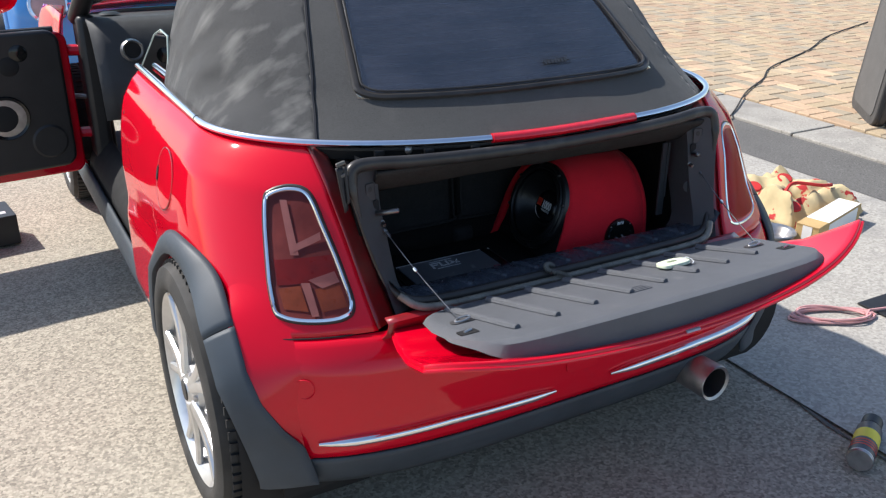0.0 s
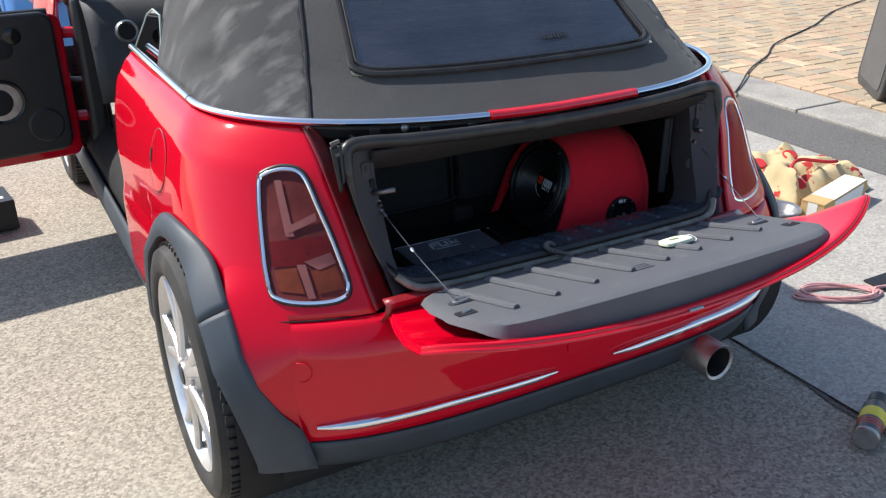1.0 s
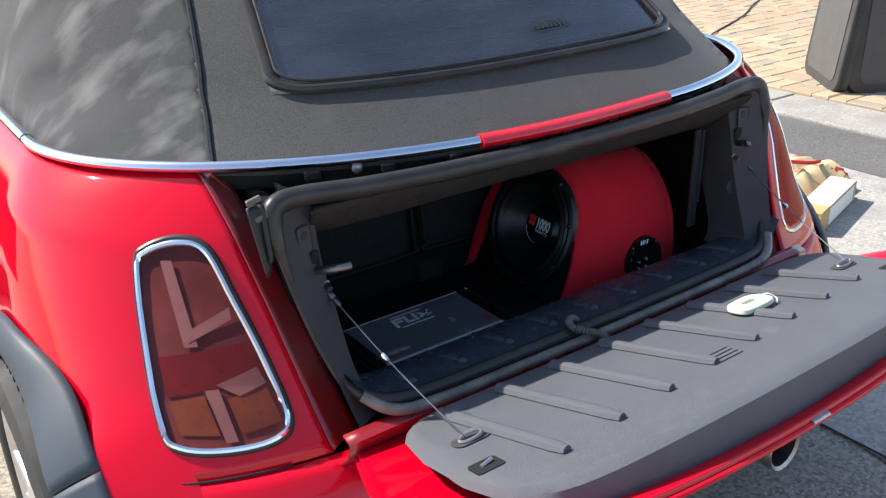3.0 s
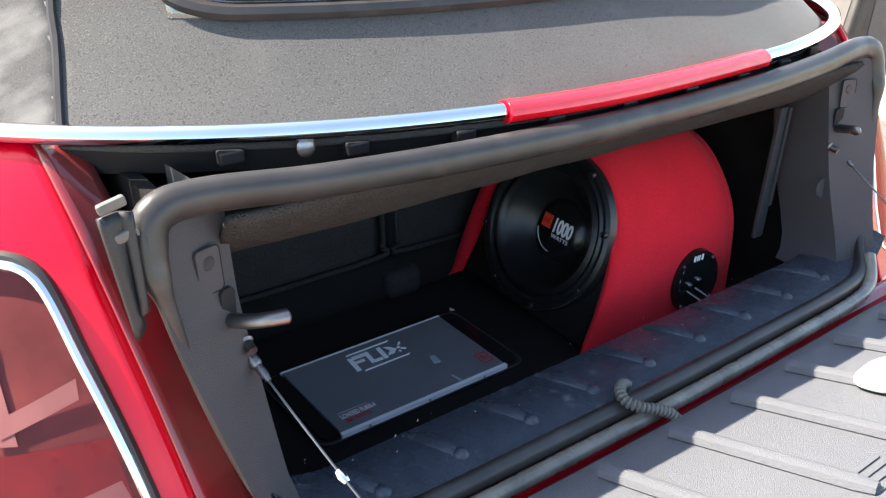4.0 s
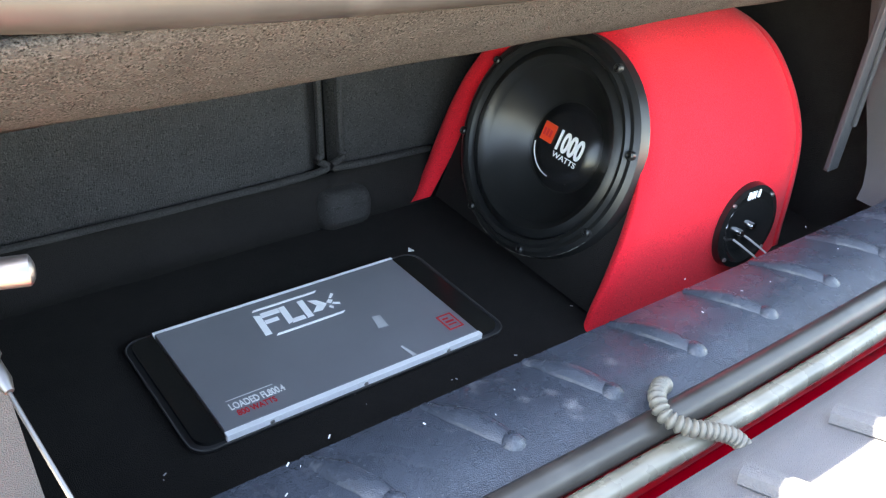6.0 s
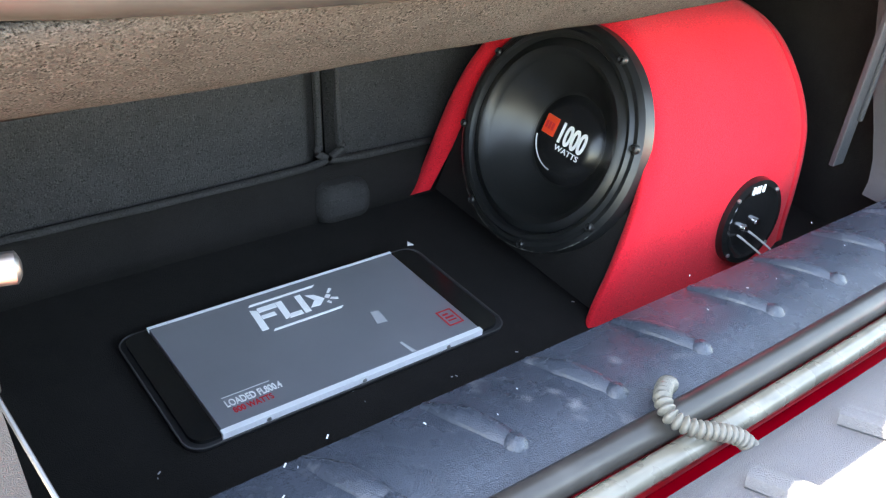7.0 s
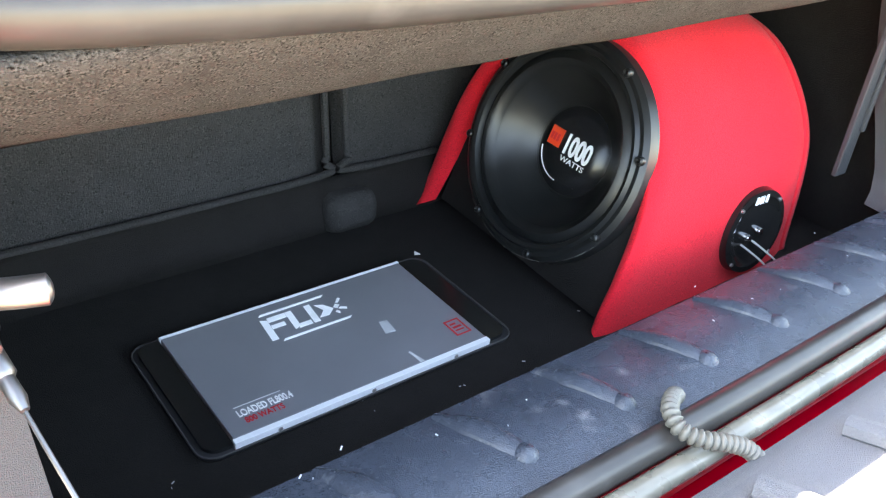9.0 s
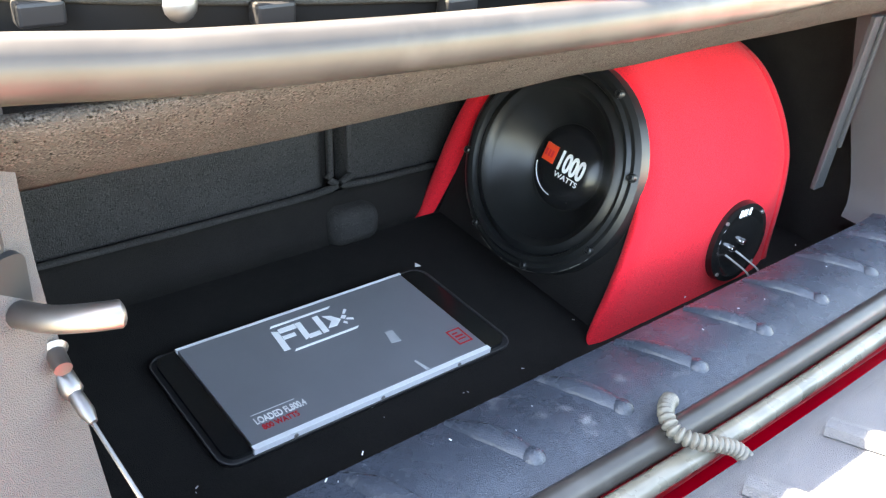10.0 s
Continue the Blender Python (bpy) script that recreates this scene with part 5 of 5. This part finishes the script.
for k in range(8):
    a = 2 * math.pi * (k + 0.35) / 8
    sc = fm2 @ Matrix.Translation((0.1075 * math.cos(a), 0.1075 * math.sin(a), 0))
    part("frame_screw", lathe([(0, 0.0100), (0.0020, 0.0100), (0.0028, 0.0118), (0.0042, 0.0105), (0.0046, 0.006)], 12, sc), CONE, spk)
# white wear along the frame's lower edge
wr = random.Random(4)
for k in range(22):
    a = radians(wr.uniform(215, 325))
    sw = wr.uniform(0.02, 0.10)
    part("scuff", moved(tube([(0.1127 * math.cos(a + t * sw), 0.1127 * math.sin(a + t * sw), 0.0045) for t in (0, 0.5, 1)], wr.uniform(0.0003, 0.0006), 5), fm2), TAB, spk)
cap = fm2 @ Matrix.Rotation(radians(-2), 4, "Z")
text("power_print", "1000", 0.0285, cap @ Matrix.Translation((0.0135, 0.005, -0.0192)), WHITE, spk, 0.0006, 0.66, bold=0.0007)
text("watts_print", "WATTS", 0.0078, cap @ Matrix.Translation((0.014, -0.0095, -0.0196)), WHITE, spk, 0.0004, 1.25)
part("badge", moved(block(-0.0255, -0.0025, -0.0225, -0.0095, 0.0165, -0.0188), cap), ORANGE, spk, "orange square badge", smooth=False)
part("badge_bars", joined(*[moved(block(-0.0232 + 0.0042 * i, 0.003, -0.0190, -0.0206 + 0.0042 * i, 0.0105, -0.0182), cap) for i in range(3)]), REDPRINT, spk, smooth=False)
part("ring_print", moved(tube([(0.0335 * math.cos(a), 0.0335 * math.sin(a), -0.0232) for a in np.linspace(radians(192), radians(268), 16)], 0.0006, 5), fm2), WHITE, spk)
# terminal cup on the front of the wrap
tm = axes((0.273, 0.2830, 0.561), (-0.04, -1, 0.09))
term = part("terminal_cup", lathe([(0, 0.0045), (0.026, 0.0045), (0.034, 0.0055), (0.0375, 0.009), (0.0395, 0.0105), (0.0455, 0.0095), (0.0475, 0.0), (0.0475, -0.010)], 44, tm), GLOSS, subbox, "round black terminal cup")
for dx in (-0.008, 0.010):
    part("terminal", lathe([(0, 0.0075), (0.0030, 0.0070), (0.0040, 0.0045), (0.0040, 0.0)], 14, tm @ Matrix.Translation((dx, -0.004 + 0.2 * dx, 0.003))), CHROME, term, "chrome binding post")
    part("wire", tube([tuple(tm @ Vector(p)) for p in spline([(dx - 0.006, -0.013, 0.005), (dx + 0.000, -0.019, 0.013), (dx + 0.014, -0.032, 0.022), (dx + 0.024, -0.042, 0.020)], 6)], 0.0011, 6), CLEARWIRE, term, "clear sheathed wire")
part("cup_marks", joined(*[moved(slab([(x0 + 0.0012, 0.0325), (x0 + w, 0.0325), (x0 + w + 0.0012, 0.0405), (x0 + 0.0022, 0.0405)], 0.0098, 0.0112), tm) for x0, w in ((-0.0125, 0.0045), (-0.0065, 0.0035), (-0.0018, 0.0022), (0.0032, 0.0040))]), WHITE, term, smooth=False)
for k in range(4):
    a = math.pi / 4 + math.pi / 2 * k
    part("cup_screw", lathe([(0, 0.0118), (0.002, 0.0114), (0.0026, 0.009)], 8, tm @ Matrix.Translation((0.0425 * math.cos(a), 0.0425 * math.sin(a), 0))), STEEL, term)

# crumbs and fluff in the boot
crumbs = []
cr = random.Random(11)
for k in range(60):
    x, y = cr.uniform(-0.36, 0.32), cr.uniform(0.125, 0.32)
    z = 0.505 if y > 0.20 else 0.6085
    l = cr.uniform(0.0003, 0.0009)
    crumbs.append(moved(block(-l * cr.uniform(1, 3), -l * 0.5, 0, l, l * 0.5, 0.0005), Matrix.Translation((x, y, z + 0.0006)) @ Matrix.Rotation(cr.uniform(0, 6), 4, "Z")))
fluff = part("debris", joined(*crumbs), GREYPRINT, smooth=False)
tagged(fluff, "pale crumbs and fluff scattered in the boot", "debris", kind="stuff")
chip = part("paper_scrap", slab([(-0.005, 0.479), (0.001, 0.477), (-0.001, 0.485)], 0.5045, 0.5055), PAPER, smooth=False)
tagged(chip, "tiny white paper scrap beside the amplifier", "scrap")

# tag lying on the lid
km = axes((0.147, -0.047, lid_top(-0.047) + 0.0085), (0, 0.23, 1), (0, 1, 0))
tag = empty("key_tag", (0.147, -0.047, lid_top(-0.047)))
tagged(tag, "pale green plastic tag with ring lying on boot lid", "tag")
o = [(-0.034, -0.004), (-0.030, -0.016), (-0.012, -0.020), (0.022, -0.018), (0.030, -0.006), (0.028, 0.008), (0.010, 0.016), (-0.022, 0.014), (-0.032, 0.008)]
o = [(p.x, p.y) for p in spline([(a, b, 0) for a, b in o], 4, closed=True)]
o = [(a * 1.2, b * 1.25) for a, b in o]
part("tag_body", moved(slab(o, -0.005, 0.004), km), FOB, tag, bevel=0.002)
part("tag_window", moved(slab(rounded(-0.018, -0.006, 0.008, 0.004, 0.004), 0.0035, 0.0046), km), material("tag_hole", (0.20, 0.24, 0.16), 0.6), tag)
part("tag_cord", moved(tube(spline([(0.024, 0.0, 0.003), (0.036, -0.006, 0.006), (0.044, -0.016, -0.002), (0.034, -0.024, -0.004)], 5), 0.0012, 6), km), WHITE, tag)

# ---- things on the ground ----
def carton(name, x0, y0, lx, ly, h, turn, mat, label):
    m = Matrix.Translation((x0, y0, 0.004)) @ Matrix.Rotation(radians(turn), 4, "Z")
    c = empty(name, (x0, y0, 0.004))
    tagged(c, label, "box")
    part("carton_body", moved(block(0, 0, 0, lx, ly, h), m), mat, c, smooth=False, bevel=0.003)
    return c, m


card, m = carton("cardboard_box", 1.828, 0.823, 0.44, 0.10, 0.085, 16, CARD, "long brown cardboard box with white label on apron")
part("flap", moved(block(-0.002, 0.002, 0.083, 0.09, 0.098, 0.0875), m), CARD, card, smooth=False)
part("label", moved(block(0.09, 0.002, 0.0852, 0.43, 0.098, 0.0862), m), PAPER, card, smooth=False)
part("label", moved(block(0.10, -0.001, 0.012, 0.40, 0.0, 0.076), m), PAPER, card, "white paper label", smooth=False)
part("tape", moved(block(-0.0015, 0.03, 0.02, 0.0, 0.07, 0.086), m), PAPER, card, smooth=False)
small, m = carton("parts_box", -1.059, 2.427, -0.30, 0.20, 0.125, 8, BLACK, "small black printed product box on the tarmac")
part("print", moved(lathe([(0.03, 0.1255), (0.036, 0.1262), (0.038, 0.1255)], 24, Matrix.Translation((-0.11, 0.06, 0))), m), GREYPRINT, small)
part("print_bar", moved(block(-0.07, 0.04, 0.1252, -0.03, 0.07, 0.1258), m), GREYPRINT, small, smooth=False)

bag = empty("shopping_bag", (2.1, 1.28, 0.004))
tagged(bag, "crumpled cream shopping bag printed with red fruit", "bag")


def crumple(u, v):
    x, y = 1.90 + 0.46 * u, 1.02 + 0.50 * v
    e = min(u, 1 - u, v, 1 - v)
    z = 0.004 + min(1, e * 7) * (0.085 + 0.10 * noise.noise(Vector((u * 3.1, v * 3.3, 4))) + 0.03 * noise.noise(Vector((u * 9, v * 9, 1)))) + 0.03 * max(0, u - 0.6)
    return (x + 0.05 * noise.noise(Vector((u * 3, v * 3, 8))), y + 0.05 * noise.noise(Vector((u * 3, v * 3, 2))) - 0.02 * u, max(0.005, z))


part("bag_body", grid(crumple, 40, 40), BAGCLOTH, bag, solid=0.002)
part("handle", tube(spline([(1.95, 1.12, 0.13), (2.05, 1.16, 0.15), (2.16, 1.10, 0.14), (2.26, 1.12, 0.12)], 6), 0.008, 6), BAGRED, bag, "red strap")
for x, y in ((2.0, 1.08), (2.15, 1.30), (2.02, 1.35), (2.28, 1.25), (2.05, 1.22)):
    u, v = (x - 1.90) / 0.46, (y - 1.02) / 0.50
    px, py, pz = crumple(u, v)
    part("fruit_print", lathe([(0, 0.003), (0.030, 0.002), (0.036, -0.004)], 14, axes((px, py, pz + 0.004), (-0.2, -0.4, 1), (0, 1, 0))), BAGRED, bag)
bowl = part("bowl", lathe([(0.0, 0.012), (0.05, 0.012), (0.07, 0.045), (0.085, 0.05), (0.088, 0.046), (0.074, 0.04), (0.055, 0.004), (0, 0.004)], 36, Matrix.Translation((1.735, 0.965, 0.002))), STEEL)
tagged(bowl, "shallow steel dish on the apron", "dish")
coil_pts = []
for k in range(5):
    for a in np.linspace(0, 2 * math.pi, 26)[:-1]:
        coil_pts.append((1.365 + (0.15 - 0.012 * k) * math.cos(a) + 0.01 * math.sin(3 * k), 0.375 + (0.055 + 0.006 * math.sin(k * 2)) * math.sin(a) - 0.35 * (0.15 * math.cos(a)), 0.009 + 0.003 * k + 0.003 * math.sin(a * 2 + k)))
coil_pts += spline([(1.50, 0.33, 0.02), (1.62, 0.30, 0.02), (1.80, 0.27, 0.012)], 6)
cable = part("speaker_cable", tube(coil_pts, 0.0042, 6), PINK)
tagged(cable, "loose coil of pink speaker cable on the concrete", "cable")
mat_ = part("foam_sheet", block(1.53, 0.12, 0.004, 1.95, 0.40, 0.012), BLACK, smooth=False, bevel=0.003)
tagged(mat_, "thin black sheet lying on concrete", "sheet")

spray = empty("spray_can", (0.72, -0.22, 0.0))
tagged(spray, "black and yellow spray can lying beside the kerb joint", "can")
cm = Matrix.Translation((0.70, -0.235, 0.038)) @ Matrix.Rotation(radians(28), 4, "Z") @ Matrix.Rotation(radians(90), 4, "Y")
part("can_body", lathe([(0, 0), (0.028, 0.002), (0.033, 0.006), (0.033, 0.15), (0.026, 0.165), (0.012, 0.172)], 28, cm), CANLABEL, spray)
part("can_base", lathe([(0, -0.001), (0.03, -0.001), (0.0338, 0.003), (0.0338, 0.007)], 28, cm), STEEL, spray, "steel rim")
part("can_label_band", lathe([(0.0332, 0.07), (0.0335, 0.072), (0.0335, 0.115), (0.0332, 0.117)], 28, cm), YELLOW, spray, "yellow label band")
part("can_print", joined(*[lathe([(0.0336, 0.03 + 0.012 * i), (0.0336, 0.034 + 0.012 * i)], 28, cm) for i in range(3)]), ORANGE, spray)
part("can_cap", lathe([(0.027, 0.165), (0.027, 0.205), (0.022, 0.21), (0, 0.21)], 24, cm), BLACK, spray, "black cap")
bottle = empty("bottle", (0.70, -0.34, 0.0))
tagged(bottle, "white plastic bottle with black cap lying on tarmac", "bottle")
cm = Matrix.Translation((0.70, -0.335, 0.032)) @ Matrix.Rotation(radians(-20), 4, "Z") @ Matrix.Rotation(radians(90), 4, "Y")
part("bottle_body", lathe([(0.012, 0.03), (0.028, 0.045), (0.03, 0.055), (0.03, 0.18), (0, 0.185)], 24, cm), PAPER, bottle)
part("bottle_cap", lathe([(0, 0), (0.012, 0), (0.013, 0.03)], 18, cm), BLACK, bottle, "black cap")

case = empty("equipment_case", (3.75, 1.95, 0.03))
tagged(case, "black padded case standing open on block paving", "case")


def case_leaf(m, name):
    leaf = part(name, moved(slab([(p.x, p.y) for p in [Vector(q) for q in rounded(0, 0, 0.62, 0.95, 0.09)]], -0.07, 0.0), m), CASE, case, bevel=0.008)
    part("mesh_panel", moved(slab(rounded(0.06, 0.06, 0.56, 0.89, 0.05), 0.001, 0.004), m), MESH, leaf)
    part("zip", moved(tube([(x, y, -0.03) for x, y in rounded(-0.003, -0.003, 0.623, 0.953, 0.09)], 0.006, 6, closed=True), m), BLACK, leaf)


up = Matrix.Rotation(radians(90), 4, "X")
case_leaf(Matrix.Translation((4.00, 2.35, 0.022)) @ Matrix.Rotation(radians(229), 4, "Z") @ up @ Matrix.Rotation(radians(-5), 4, "X"), "case_lid")
case_leaf(Matrix.Translation((3.66, 1.85, 0.022)) @ Matrix.Rotation(radians(-35), 4, "Z") @ up, "case_base")

lead = part("power_lead", tube(spline([(2.6, 2.30, 0.012), (2.9, 2.42, 0.012), (3.18, 2.58, 0.03), (3.61, 2.889, 0.040), (4.05, 3.14, 0.040), (4.456, 3.423, 0.040), (5.313, 3.787, 0.040), (6.074, 4.196, 0.040), (7.17, 4.591, 0.040)], 8), 0.006, 6), CORD)
tagged(lead, "black mains lead trailing over kerb and paving", "cable")

# drain cover set in the apron
cover = empty("drain_cover", (2.05, 1.15, 0.005))
tagged(cover, "worn oval ribbed drain cover in the concrete", "cover")
part("cover_plate", slab(rounded(2.22, 0.95, 2.30, 1.35, 0.03), 0.002, 0.008), KERB, cover)

# ---- parked blue car ahead ----
bc = empty("blue_car", (-0.05, 5.4, 0))
tagged(bc, "bright blue small car parked ahead with yellow number plate", "car")
bx, by = -0.05, 4.65
part("bonnet", grid(lambda u, v: (bx + (2 * u - 1) * 0.74 * (0.86 + 0.14 * v), by + 0.1 + 1.0 * v, 0.80 + 0.13 * v ** 0.6 + 0.05 * (1 - (2 * u - 1) ** 2)), 20, 10), BLUE, bc, solid=0.01)
part("front_body", grid(lambda u, v: (bx + (2 * u - 1) * 0.78, by + 0.10 - 0.10 * math.sin(math.pi * v) + 0.25 * abs(2 * u - 1) ** 3, 0.22 + 0.60 * v), 24, 12), BLUE, bc, solid=0.01)
part("body_sides", joined(block(bx - 0.80, by + 0.3, 0.20, bx + 0.80, by + 3.5, 0.90)), BLUE, bc, bevel=0.06)
part("cabin", block(bx - 0.62, by + 1.3, 0.90, bx + 0.62, by + 3.2, 1.38), GLOSS, bc, bevel=0.10)
part("roof", block(bx - 0.60, by + 1.5, 1.37, bx + 0.60, by + 3.1, 1.42), PAPER, bc, bevel=0.03)
for sx in (-0.52, 0.52):
    hm = axes((bx + sx * 1.06, by + 0.06, 0.66), (0, -1, 0.25))
    wm = Matrix.Translation((bx + sx * 1.5, by + 0.65, 0.30)) @ Matrix.Rotation(radians(90), 4, "Y")
    part("wheel", lathe([(0.0, -0.09), (0.22, -0.09), (0.30, -0.07), (0.30, 0.07), (0.22, 0.09), (0, 0.09)], 30, wm), TYRE, bc)
    hl = part("headlamp", lathe([(0, 0.03), (0.06, 0.025), (0.10, 0.005), (0.105, -0.03)], 30, hm), LAMP_WHITE, bc, "clear round headlamp")
    part("lamp_bezel", lathe([(0.10, 0.008), (0.115, 0.006), (0.12, -0.02)], 30, hm), CHROME, hl)
part("grille", block(bx - 0.36, by - 0.03, 0.45, bx + 0.36, by + 0.02, 0.62), BLACK, bc, bevel=0.02)
part("number_plate", block(bx - 0.26, by - 0.055, 0.66, bx + 0.26, by - 0.035, 0.77), YELLOW, bc, "yellow number plate", smooth=False)
part("plate_bars", joined(*[block(bx - 0.22 + 0.065 * i, by - 0.058, 0.68, bx - 0.175 + 0.065 * i, by - 0.0545, 0.75) for i in range(7)]), BLACK, bc, smooth=False)

# ---- block paving, piece by piece ----
paving = empty("paving", (4.5, 3, 0))
tagged(paving, "sunlit buff and terracotta block paving", "paving", kind="structure")
pv = bpy.data.meshes.new("paver")
c = 0.006
vv = [(-.1, -.05, 0), (.1, -.05, 0), (.1, .05, 0), (-.1, .05, 0), (-.1, -.05, .024), (.1, -.05, .024), (.1, .05, .024), (-.1, .05, .024),
      (-.1 + c, -.05 + c, .03), (.1 - c, -.05 + c, .03), (.1 - c, .05 - c, .03), (-.1 + c, .05 - c, .03)]
pv.from_pydata(vv, [], [(0, 1, 5, 4), (1, 2, 6, 5), (2, 3, 7, 6), (3, 0, 4, 7), (4, 5, 9, 8), (5, 6, 10, 9), (6, 7, 11, 10), (7, 4, 8, 11), (8, 9, 10, 11)])
pv.materials.append(PAVER)
rng = random.Random(5)
rest, count = [], 0
S = 0.205
for i in range(46):
    for j in range(26):
        # pairs laid in basket weave, turned to the kerb
        bx0, by0 = 3.61 + S * j, -0.6 + S * i
        turn = (i + j) % 2
        for k in (-1, 1):
            dx, dy = (0, 0.0512 * k) if turn == 0 else (0.0512 * k, 0)
            m = Matrix.Translation((bx0 + dx, by0 + dy, 0.002 + rng.uniform(-0.003, 0.003))) @ Matrix.Rotation(radians(90 * turn + rng.uniform(-1.2, 1.2)), 4, "Z")
            if count < 300 and 1.4 < by0 < 4.2 and bx0 < 5.2:
                ob = new("paver", pv)
                ob.parent = paving
                ob.matrix_parent_inverse = paving.matrix_world.inverted()
                ob.matrix_basis = m
                count += 1
            else:
                rest.append(moved((vv, [tuple(p.vertices) for p in pv.polygons]), m))
field = part("paver_field", joined(*rest), PAVER, paving, smooth=False)
field["kind"] = "stuff"
